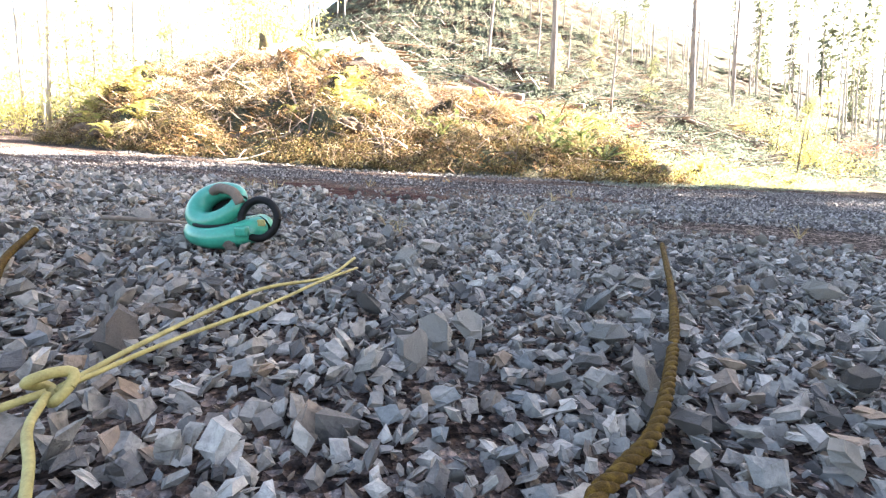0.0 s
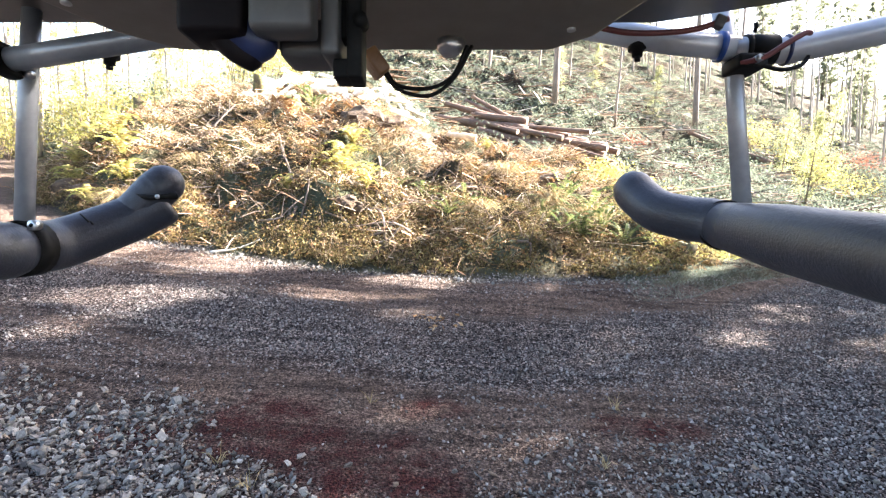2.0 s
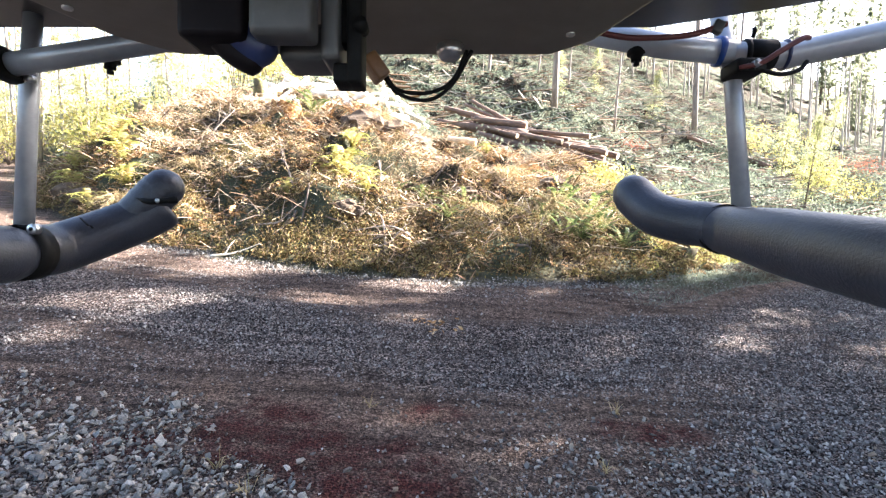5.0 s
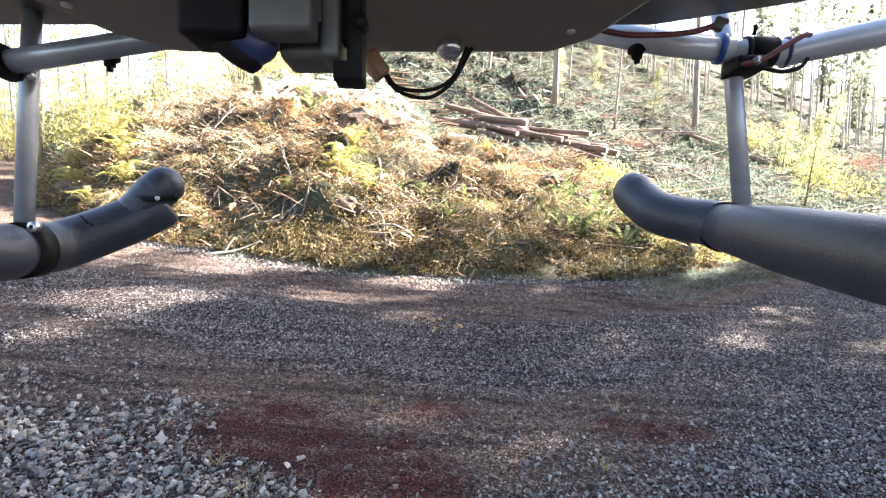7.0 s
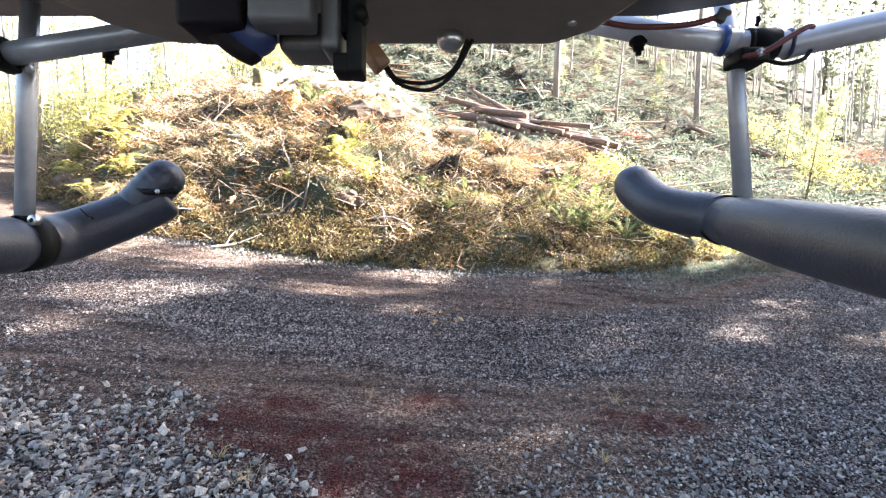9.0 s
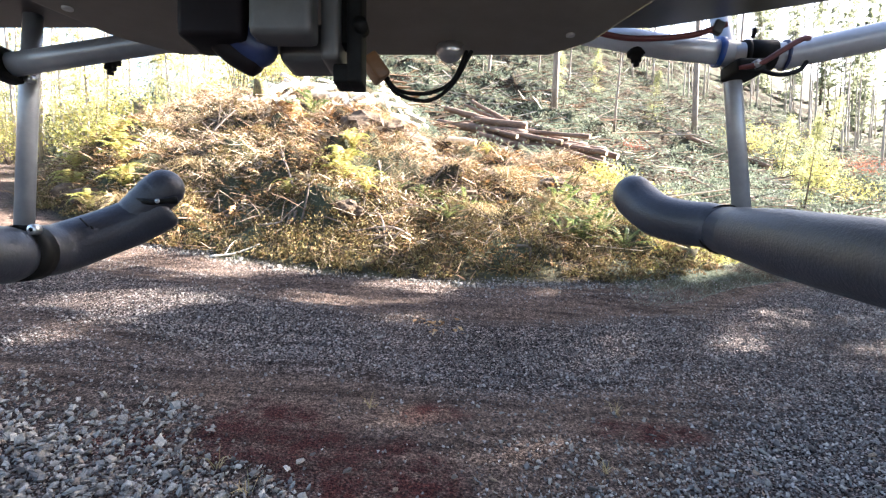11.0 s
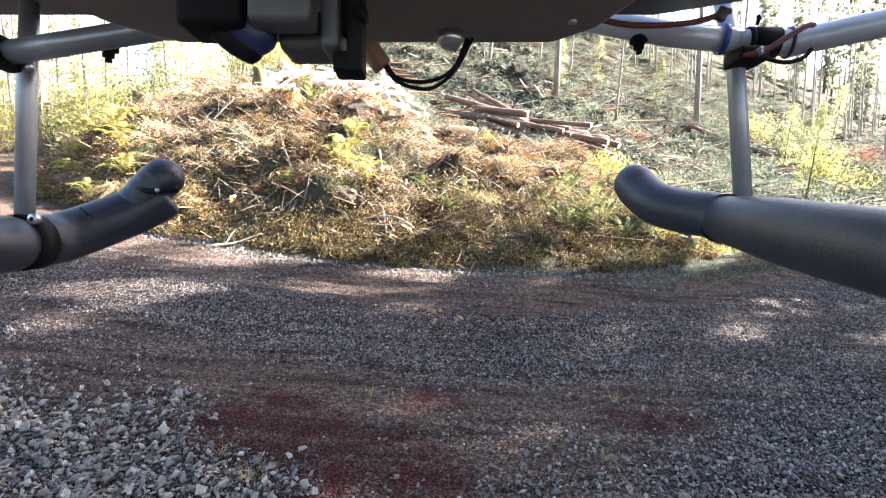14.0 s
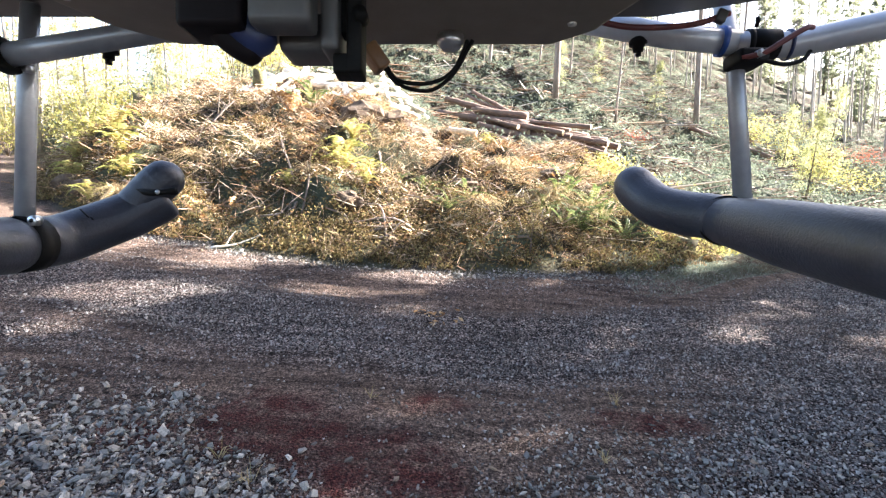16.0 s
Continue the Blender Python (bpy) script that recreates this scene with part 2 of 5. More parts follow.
M_belly = mapped("pale_hull_underside", [(0.35, (0.16, 0.137, 0.108)), (0.55, (0.205, 0.176, 0.14)), (0.75, (0.25, 0.216, 0.175))], 9, 0.5, 0, (0.06, 0.0006))
M_tie = mapped("blue_cable_tie", [(0.35, (0.015, 0.06, 0.24)), (0.6, (0.02, 0.08, 0.32)), (0.75, (0.03, 0.1, 0.4))], 30, 0.4, 0, (0.05, 0.0004))
for dull in (M_black, M_purple, M_rope):
    dull.node_tree.nodes["Principled BSDF"].inputs["Specular IOR Level"].default_value = 0.15

# ---- building helpers ----


def mesh_of(name, verts, faces, mat, smooth=False):
    me = bpy.data.meshes.new(name)
    me.from_pydata([tuple(v) for v in verts] if not isinstance(verts, np.ndarray) else verts.tolist(), [],
                   faces if not isinstance(faces, np.ndarray) else faces.tolist())
    me.materials.append(mat)
    if smooth:
        me.shade_smooth()
    return me


def empty(name, label, category, group="", m=None):
    ob = new(name)
    if m is not None:
        ob.matrix_world = m
    return tagged(ob, label, category, group)


def part(name, bm, mat, parent, label="", smooth=True):
    """bm: a bmesh, or mesh data to share. Linked as one mesh under its parent."""
    if isinstance(bm, bmesh.types.BMesh):
        me = bpy.data.meshes.new(name)
        bm.to_mesh(me)
        bm.free()
        me.materials.append(mat)
        if smooth:
            me.shade_smooth()
    else:
        me = bm
    ob = new(name, me)
    ob.parent = parent
    return tagged(ob, label)


def stuff(name, verts, faces, mat, label, category, parent=None):
    ob = new(name, mesh_of(name, verts, faces, mat))
    if parent:
        ob.parent = parent
        return tagged(ob, label, kind="stuff")
    return tagged(ob, label, category, kind="stuff")


def tube(points, radii, sides=12, caps=True, bm=None):
    """A round tube along points; radii one number or one per point."""
    bm = bm or bmesh.new()
    pts = [Vector(p) for p in points]
    rad = radii if hasattr(radii, "__len__") else [radii] * len(pts)
    up, rings = None, []
    for i, p in enumerate(pts):
        d = (pts[min(i + 1, len(pts) - 1)] - pts[max(i - 1, 0)]).normalized()
        if up is None:
            up = Vector((0, 0, 1)) if abs(d.z) < 0.9 else Vector((1, 0, 0))
        u = (up - d * up.dot(d)).normalized()
        up, w = u, d.cross(u)
        rings.append([bm.verts.new(p + (u * math.cos(a) + w * math.sin(a)) * rad[i])
                      for a in (2 * math.pi * k / sides for k in range(sides))])
    for a, b in zip(rings, rings[1:]):
        for k in range(sides):
            bm.faces.new((a[k], a[(k + 1) % sides], b[(k + 1) % sides], b[k]))
    if caps:
        bm.faces.new(rings[0][::-1])
        bm.faces.new(rings[-1])
    return bm


def box(size, centre=(0, 0, 0), bevel=0.0, m=None, taper=1.0):
    bm = bmesh.new()
    bmesh.ops.create_cube(bm, size=1)
    for v in bm.verts:
        k = taper if v.co.z < 0 else 1
        v.co = Vector((v.co.x * size[0] * k, v.co.y * size[1] * k, v.co.z * size[2]))
    if bevel:
        bmesh.ops.bevel(bm, geom=bm.edges[:], offset=bevel, segments=2, affect="EDGES", profile=0.6)
    mat = Matrix.Translation(centre) @ (m or Matrix())
    bmesh.ops.transform(bm, matrix=mat, verts=bm.verts)
    return bm


def prism(outline, z0, z1, bevel=0.0):
    """A plate with the outline (x, y), from z0 to z1."""
    bm = bmesh.new()
    lo = [bm.verts.new((x, y, z0)) for x, y in outline]
    hi = [bm.verts.new((x, y, z1)) for x, y in outline]
    n = len(outline)
    bm.faces.new(lo[::-1])
    bm.faces.new(hi)
    for k in range(n):
        bm.faces.new((lo[k], lo[(k + 1) % n], hi[(k + 1) % n], hi[k]))
    bmesh.ops.recalc_face_normals(bm, faces=bm.faces)
    if bevel:
        bmesh.ops.bevel(bm, geom=bm.edges[:], offset=bevel, segments=2, affect="EDGES", profile=0.6)
    return bm


def spline(points, steps=8):
    """Points of a smooth line through the given ones."""
    p = [Vector(q) for q in points]
    p = [2 * p[0] - p[1], *p, 2 * p[-1] - p[-2]]
    out = []
    for a, b, c, d in zip(p, p[1:], p[2:], p[3:]):
        for k in range(steps):
            t = k / steps
            out.append(0.5 * (2 * b + (c - a) * t + (2 * a - 5 * b + 4 * c - d) * t * t + (3 * b - a - 3 * c + d) * t ** 3))
    return out + [p[-2]]


# ---- ground ----
BASE_X = [-40, -14, -11.6, -9, -7.2, -5.8, -3.6, -2.0, 0.0, 2.0, 3.2, 4.4, 6.0, 9.0, 40]
BASE_Y = [46, 15.4, 12.7, 10.9, 9.6, 8.5, 7.7, 7.25, 7.0, 7.35, 7.7, 8.6, 9.6, 11.5, 30]


def sstep(a, b, x):
    t = np.clip((x - a) / (b - a), 0, 1)
    return t * t * (3 - 2 * t)


def wave(x, y, f, s=0.0):
    """A cheap rolling noise."""
    return (np.sin(x * f + 1.3 * np.sin(y * f * 0.7 + s) + s) + np.sin(y * f * 1.1 + 1.7 * np.sin(x * f * 0.6 + 2 * s) + 2.1 + s)) * 0.5


def height(x, y):
    x, y = np.asarray(x, float), np.asarray(y, float)
    d = np.maximum(y - np.interp(x, BASE_X, BASE_Y), 0)
    full = 3.0 - 1.05 * sstep(-4, 0.8, x)
    flank = 1 - sstep(2.2, 6.6, x - 0.12 * (y - 8))
    left = sstep(-15, -8.8, x + 0.10 * (y - 9))
    bank = full * (1 - np.exp(-(d / (3.2 + 1.4 * sstep(-10, -5, x))) ** 1.35)) * flank * (0.16 + 0.84 * left)
    bank = bank + (0.03 + 0.16 * sstep(0.5, -5, x)) * np.clip(d - 5.0, 0, 12) * flank * left
    start = 21 + 0.6 * np.maximum(x - 8, 0) + 0.5 * np.maximum(-x - 10, 0)
    run = np.clip(y - start, 0, 140)
    hill = (0.262 * run * run / (run + 2.5) + 0.0011 * run * run) * (0.25 + 0.75 * sstep(-95, -2, x + 0.1 * y))
    low = -0.5 * sstep(1.5, 9, d) * sstep(4, 9, x) * (1 - sstep(8, 25, run))
    z = np.maximum(bank, hill) + low + 0.55 * np.exp(-((x - 2.8) / 3.4) ** 2 - ((y - 30) / 2.6) ** 2)
    veg = sstep(0.1, 2.0, d)
    z = z + veg * (0.33 * wave(x, y, 1.9) + 0.25 * wave(x, y, 4.7, 1.0) + 0.08 * wave(x, y, 9.0, 2.0)) + sstep(0, 20, run) * (0.5 * wave(x, y, 0.4, 3.0) + 0.55 * np.sin(0.62 * (y + 0.45 * x) + 1.5 * np.sin(0.11 * x)))
    z = z + 0.012 * wave(x, y, 1.1, 0.5) + 0.006 * wave(x, y, 6.0, 2.0)
    # wheel tracks along the road
    track = np.exp(-((y - np.interp(x, BASE_X, BASE_Y) + 2.6) / 0.35) ** 2) + np.exp(-((y - np.interp(x, BASE_X, BASE_Y) + 0.95) / 0.3) ** 2)
    d = y - np.interp(x, BASE_X, BASE_Y) + 0.10 * np.sin(0.8 * x + 1) + 0.05 * np.sin(2.3 * x)
    ruts = sum(h * np.exp(-((d - c) / w) ** 2) for c, w, h in ((-0.42, 0.10, -0.030), (-0.62, 0.09, 0.035), (-0.95, 0.12, -0.035), (-1.2, 0.10, 0.040), (-1.42, 0.08, -0.028), (-1.75, 0.12, 0.020), (-2.9, 0.16, -0.022), (-3.2, 0.12, 0.018), (-3.5, 0.1, -0.014)))
    lumps = 0.7 + 0.6 * wave(x, y, 2.7, 1.0) + 0.35 * wave(x, y, 11.0, 2.0)
    return z + (ruts * lumps - 0.03 * track) * (1 - veg) * sstep(11, 8, np.abs(x))


def hz(x, y):
    return float(height(x, y))


def axis(lo, a, b, hi, fine, grow, most, reach):
    """Even fine steps from a to b, then growing ones, at most so wide within reach."""
    def outward(start, end):
        out, s = [], fine
        while (out[-1] if out else start) < end:
            here = out[-1] if out else start
            s = min(s * grow, most) if here < reach else s * grow
            out.append(here + s)
        return out
    return np.array([-v for v in outward(-a, -lo)][::-1] + list(np.arange(a, b + 1e-6, fine)) + outward(b, hi))


def red_mask(x, y):
    """The stain of red soil beside the crushed rock."""
    x = x + 0.2
    r = np.full_like(x, -1.0)
    for cx, cy, rx, ry in ((-0.95, 2.95, 0.62, 0.4), (-0.35, 2.5, 0.42, 0.5), (-1.75, 2.75, 0.32, 0.16), (0.05, 2.3, 0.2, 0.55), (-0.5, 2.0, 0.28, 0.25),
                           (1.55, 3.15, 0.45, 0.16), (0.1, 3.25, 0.25, 0.15)):
        r = np.maximum(r, 1.25 - ((x - cx) / rx) ** 2 - ((y - cy) / ry) ** 2)
    return np.clip(sstep(0.0, 0.7, r + 0.4 * wave(x, y, 6.0, 1.0) + 0.35 * wave(x, y, 15.0, 2.0)), 0, 1)


def mud_mask(x, y):
    """Bare brown bands along the road."""
    d = behind_base(x, y) + 0.10 * np.sin(0.8 * x + 1) + 0.05 * np.sin(2.3 * x)
    streak = wave(0.3 * x, 3.2 * d, 2.0) + 0.5 * wave(0.5 * x, 7.0 * d, 2.0, 1.0)
    near = sstep(-1.9, -1.5, d) * sstep(0.05, -0.15, d) * (0.8 + 0.35 * streak)
    packed = sstep(-4.9, -4.2, d) * sstep(-2.9, -3.5, d) * (0.6 + 0.35 * streak) * sstep(2.6, 0.8, x)
    return np.clip(near + packed + 0.22 * wave(x, y, 2.3, 4.0) + 0.45 * sstep(4.0, 3.2, y) * sstep(2.5, 0.0, x), 0, 0.92)


def behind_base(x, y):
    return y - np.interp(x, BASE_X, BASE_Y)


gx, gy = axis(-1500, -9, 9, 1500, 0.085, 1.07, 1.1, 90), axis(-1500, -1, 12, 1800, 0.085, 1.07, 0.9, 150)
X, Y = np.meshgrid(gx, gy)
Z = height(X, Y)
nx, ny = len(gx), len(gy)
idx = np.arange(nx * ny).reshape(ny, nx)
quads = np.stack([idx[:-1, :-1], idx[:-1, 1:], idx[1:, 1:], idx[1:, :-1]], -1).reshape(-1, 4)
ground = new("ground", mesh_of("ground", np.stack([X, Y, Z], -1).reshape(-1, 3), quads, M_ground, True))
tagged(ground, "gravel forest road below a brush-covered bank and logged hillside", "ground", kind="structure")
D = Y - np.interp(X, BASE_X, BASE_Y) + 0.12 * wave(X, Y, 3.1, 1.0)
for key, val in (("road", 1 - sstep(-0.25, 0.25, D - 0.9 * sstep(2.6, 4.5, X) * -1)), ("red", 0.95 * red_mask(X, Y)),
                 ("mud", mud_mask(X, Y))):
    layer = ground.data.attributes.new(key, "FLOAT", "POINT")
    layer.data.foreach_set("value", val.reshape(-1).astype(np.float32))

rng = np.random.default_rng(7)


def unit(v):
    return v / np.maximum(np.linalg.norm(v, axis=-1, keepdims=True), 1e-9)


def sticks(p, d, length, r, sides=3):
    """Thin tapered prisms: start p, direction d."""
    n = len(p)
    d = unit(d)
    u = unit(np.cross(d, np.where(np.abs(d[:, 2:]) < 0.9, [[0, 0, 1.0]], [[1.0, 0, 0]])))
    w = np.cross(d, u)
    a = np.arange(sides) * 2 * math.pi / sides
    ring = u[:, None] * np.cos(a)[None, :, None] + w[:, None] * np.sin(a)[None, :, None]
    lo = p[:, None] + ring * r[:, None, None]
    hi = p[:, None] + (d * length[:, None])[:, None] + ring * (r * 0.45)[:, None, None]
    verts = np.concatenate([lo, hi], 1).reshape(-1, 3)
    f = np.array([[k, (k + 1) % sides, sides + (k + 1) % sides, sides + k] for k in range(sides)])
    return verts, (f[None] + (np.arange(n) * 2 * sides)[:, None, None]).reshape(-1, 4)


def blades(p, d, length, width, droop):
    """Grass blades: two quads that arch over."""
    n = len(p)
    d = unit(d)
    side = unit(np.cross(d, rng.normal(size=(n, 3)))) * width[:, None]
    out = d * [[1, 1, 0]]
    mid = p + d * (length * 0.55)[:, None]
    tip = p + d * length[:, None] + out * (length * droop)[:, None] - [[0, 0, 1]] * (length * droop * 0.8)[:, None]
    verts = np.stack([p - side, p + side, mid + side * 0.7, mid - side * 0.7, tip + side * 0.15, tip - side * 0.15], 1).reshape(-1, 3)
    f = np.array([[0, 1, 2, 3], [3, 2, 4, 5]])
    return verts, (f[None] + (np.arange(n) * 6)[:, None, None]).reshape(-1, 4)


def leaves(p, size, flat=0.5):
    """Small folded leaves: two triangles hinged on the midrib."""
    n = len(p)
    nrm = unit(rng.normal(size=(n, 3)) + [[0, 0, flat * 2]])
    u = unit(np.cross(nrm, rng.normal(size=(n, 3))))
    w = np.cross(nrm, u)
    s = size[:, None]
    verts = np.stack([p - u * s, p + w * s * 0.5 + nrm * s * 0.2, p + u * s, p - w * s * 0.5 + nrm * s * 0.2], 1).reshape(-1, 3)
    f = np.array([[0, 1, 2], [0, 2, 3]])
    return verts, (f[None] + (np.arange(n) * 4)[:, None, None]).reshape(-1, 3)


def on_ground(x, y, lift=0.0):
    return np.stack([x, y, height(x, y) + lift], -1)


def scatter(n, x0, x1, y0, y1, keep):
    x, y = rng.uniform(x0, x1, n * 4), rng.uniform(y0, y1, n * 4)
    ok = keep(x, y)
    return x[ok][:n], y[ok][:n]


def pointing(n, lift):
    a = rng.uniform(0, 2 * math.pi, n)
    return np.stack([np.cos(a), np.sin(a), np.full(n, 1.0) * lift + rng.normal(0, 0.25, n)], -1)


# ---- brush on the bank ----
on_bank = lambda x, y: (behind_base(x, y) > 0.05) & (x - 0.12 * (y - 8) < 5.2) & (behind_base(x, y) < 9.0)
tx, ty = scatter(1500, -15, 6, 7, 21, lambda x, y: on_bank(x, y) & (rng.random(len(x)) < -0.1 + 0.5 * wave(x, y, 1.4, 5.0) + 0.11 * behind_base(x, y)))
rep = 15
bx, by = np.repeat(tx, rep) + rng.normal(0, 0.07, len(tx) * rep), np.repeat(ty, rep) + rng.normal(0, 0.07, len(tx) * rep)
n = len(bx)
v, f = blades(on_ground(bx, by, -0.02), pointing(n, 1.1), rng.uniform(0.1, 0.4, n), rng.uniform(0.002, 0.005, n), rng.uniform(0.1, 0.8, n))
stuff("dead_grass", v, f, M_grass, "tangled straw-coloured dead grass covering the sunlit bank", "grass")

x, y = scatter(21000, -15, 6, 7, 21, lambda x, y: on_bank(x, y) & (rng.random(len(x)) < 0.03 + 0.15 * behind_base(x, y) + 0.3 * wave(x, y, 1.9, 2.5)))
n = len(x)
v, f = sticks(on_ground(x, y, 0.03) + rng.normal(0, 0.07, (n, 3)), pointing(n, 0.35), rng.gamma(2.0, 0.12, n) + 0.06, rng.gamma(2.0, 0.0024, n) + 0.0015)
stuff("brush_twigs", v, f, M_twig, "loose brown slash twigs strewn over the bank", "twigs")

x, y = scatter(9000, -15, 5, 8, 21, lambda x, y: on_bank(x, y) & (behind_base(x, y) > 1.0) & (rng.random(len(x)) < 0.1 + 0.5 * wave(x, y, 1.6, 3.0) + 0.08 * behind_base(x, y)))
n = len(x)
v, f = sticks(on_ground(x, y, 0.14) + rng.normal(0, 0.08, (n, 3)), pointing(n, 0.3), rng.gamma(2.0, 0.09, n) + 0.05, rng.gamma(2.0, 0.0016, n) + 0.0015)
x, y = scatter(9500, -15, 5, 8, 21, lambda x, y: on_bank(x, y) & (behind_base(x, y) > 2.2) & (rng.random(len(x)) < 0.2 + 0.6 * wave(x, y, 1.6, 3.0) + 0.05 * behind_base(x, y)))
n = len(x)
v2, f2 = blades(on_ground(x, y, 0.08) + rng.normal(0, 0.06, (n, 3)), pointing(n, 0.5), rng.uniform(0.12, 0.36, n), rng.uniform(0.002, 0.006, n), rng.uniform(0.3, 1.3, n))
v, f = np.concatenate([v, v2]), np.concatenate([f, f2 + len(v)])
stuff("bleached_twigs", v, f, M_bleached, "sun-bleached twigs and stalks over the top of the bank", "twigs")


def fronds(p, d, length, width, droop, pairs=9):
    """Whole fern fronds: a thin stem and pairs of pointed leaflets."""
    n = len(p)
    d = unit(d)
    side = unit(np.cross(d, [[0, 0, 1.0]]) + rng.normal(0, 0.25, (n, 3)))
    down = np.array([[0, 0, 1.0]]) * (length * droop)[:, None]
    tris = []
    step = (length / pairs)[:, None]
    for i in range(pairs):
        t = (i + 1.0) / (pairs + 0.5)
        q = p + d * (length * t)[:, None] - down * t * t
        w = (width * math.sin(math.pi * (0.12 + 0.85 * t)) ** 0.7)[:, None] * rng.uniform(0.7, 1.1, (n, 1))
        for s in (-1, 1):
            tris.append(np.stack([q - d * step * 0.3, q + d * step * 0.35, q + side * w * s + d * w * 0.35 - [[0, 0, 1.0]] * w * rng.uniform(0, 0.7, (n, 1))], 1))
    tris.append(np.stack([p - side * 0.003, p + side * 0.003, p + d * length[:, None] - down], 1))
    v = np.stack(tris, 1).reshape(-1, 3)
    return v, np.arange(len(v)).reshape(-1, 3)


x, y = scatter(5200, -15, 5.5, 7.5, 21, lambda x, y: on_bank(x, y) & (rng.random(len(x)) < 0.02 + 0.6 * wave(x, y, 1.2, 0.4) + 0.1 * behind_base(x, y)))
n = len(x)
v, f = fronds(on_ground(x, y, 0.05) + rng.normal(0, 0.05, (n, 3)), pointing(n, 0.75), rng.uniform(0.2, 0.6, n), rng.uniform(0.03, 0.08, n), rng.uniform(0.3, 1.0, n))
stuff("dead_bracken", v, f, M_deadfern, "collapsed rust-brown dead bracken over the bank", "bracken")

x, y = scatter(60000, -15, 6, 7, 21, lambda x, y: on_bank(x, y) & (rng.random(len(x)) < 1.0 - 0.11 * behind_base(x, y) + 0.5 * wave(x, y, 1.1, 2.0)))
n = len(x)
v, f = leaves(on_ground(x, y) + np.abs(rng.normal(0, 0.12, (n, 3))) * [[0.3, 0.3, 1]], rng.uniform(0.012, 0.036, n))
# leafy clumps that stand proud, with dark gaps between them
x, y = scatter(1500, -15, 6, 7, 20, lambda x, y: on_bank(x, y) & (behind_base(x, y) > 0.12) & (rng.random(len(x)) < 0.95 - 0.15 * behind_base(x, y) + 0.35 * wave(x, y, 1.1, 2.0)))
rep = 95
r = np.repeat(rng.uniform(0.1, 0.3, len(x)) * (0.55 + 0.45 * sstep(0.1, 1.2, behind_base(x, y))), rep)
dirs = unit(rng.normal(size=(len(r), 3)) * [[1, 1, 0.9]])
dirs[:, 2] = np.abs(dirs[:, 2]) * 1.25
p = on_ground(np.repeat(x, rep), np.repeat(y, rep), 0.0) + dirs * (r * rng.uniform(0.45, 1.1, len(r)))[:, None]
v2, f2 = leaves(p, rng.uniform(0.011, 0.032, len(r)), 0.25)
v, f = np.concatenate([v, v2]), np.concatenate([f, f2 + len(v)])
stuff("undergrowth", v, f, M_leaf, "low olive and brown undergrowth leaves at the foot of the bank", "undergrowth")
n = 5200
k = rng.integers(0, len(x), n)
v, f = sticks(on_ground(x[k], y[k]) + rng.normal(0, 0.08, (n, 3)) * [[1, 1, 0]], pointing(n, 1.5), rng.uniform(0.12, 0.42, n), rng.uniform(0.0012, 0.0028, n))
stuff("bramble_stems", v, f, M_twig, "thin brown upright stems among the undergrowth", "stems")

x, y = scatter(7000, 2.6, 9.5, 6.6, 12, lambda x, y: (behind_base(x, y) > -1.1) & (behind_base(x, y) < 1.2))
n = len(x)
v, f = blades(on_ground(x, y, -0.01), pointing(n, 1.4), rng.uniform(0.03, 0.14, n), rng.uniform(0.002, 0.004, n), rng.uniform(0.1, 0.5, n))
stuff("verge_grass", v, f, M_hillgrass, "short dull green grass on the road verge", "grass")


x, y = scatter(15000, 3.5, 14, 8.5, 19, lambda x, y: (behind_base(x, y) > 0.4) & (x > 4.2 + 0.12 * (y - 8) - 1))
n = len(x)
v, f = blades(on_ground(x, y, -0.02), pointing(n, 1.0), rng.uniform(0.1, 0.45, n), rng.uniform(0.005, 0.012, n), rng.uniform(0.1, 0.8, n))
stuff("flank_grass", v, f, M_bracken, "sunlit yellow grass beside the end of the bank", "grass")


def branch(points, r, mat, label, twigs=0, seed=0):
    """A fallen branch with side twigs."""
    rr = random.Random(seed)
    ob = empty("branch", label, "branch", "slash branches on the bank")
    pts = spline([Vector((px, py, hz(px, py) + pz)) for px, py, pz in points], 5)
    ob.location = pts[0]
    rel = [p - pts[0] for p in pts]
    part("limb", tube(rel, [r * (1 - 0.75 * i / len(rel)) for i in range(len(rel))], 7), mat, ob)
    for _ in range(twigs):
        i = rr.randrange(2, len(rel))
        d = Vector((rr.uniform(-1, 1), rr.uniform(-1, 1), rr.uniform(0, 1))).normalized()
        L = rr.uniform(0.2, 0.6)
        part("twig", tube([rel[i], rel[i] + d * L * 0.5 + Vector((0, 0, 0.03)), rel[i] + d * L], [r * 0.4, r * 0.28, r * 0.12], 5), mat, ob)
    return ob


for k in range(96):
    px, py = rng.uniform(-10, 3.0), rng.uniform(0.4, 7.0)
    py += float(np.interp(px, BASE_X, BASE_Y))
    a, L = rng.uniform(0, 2 * math.pi), rng.uniform(0.5, 1.5)
    ex, ey = px + L * math.cos(a), py + L * math.sin(a) * 0.7
    if behind_base(ex, ey) < 0.1:
        ey = float(np.interp(ex, BASE_X, BASE_Y)) + 0.3
    pale = k % 3 == 0
    branch([(px, py, 0.03), ((px + ex) / 2 + 0.1, (py + ey) / 2, 0.16), (ex, ey, rng.uniform(0.05, 0.4))], rng.uniform(0.01, 0.028),
           M_snag if pale else M_bark, "bleached grey fallen branch lying on the bank" if pale else "brown fallen branch lying in brush on the bank", 3, k)
branch([(-3.95, 7.75, 0.02), (-3.6, 7.85, 0.05), (-3.25, 8.05, 0.12)], 0.022, M_pale, "pale peeled stick at the foot of the bank", 1, 91)
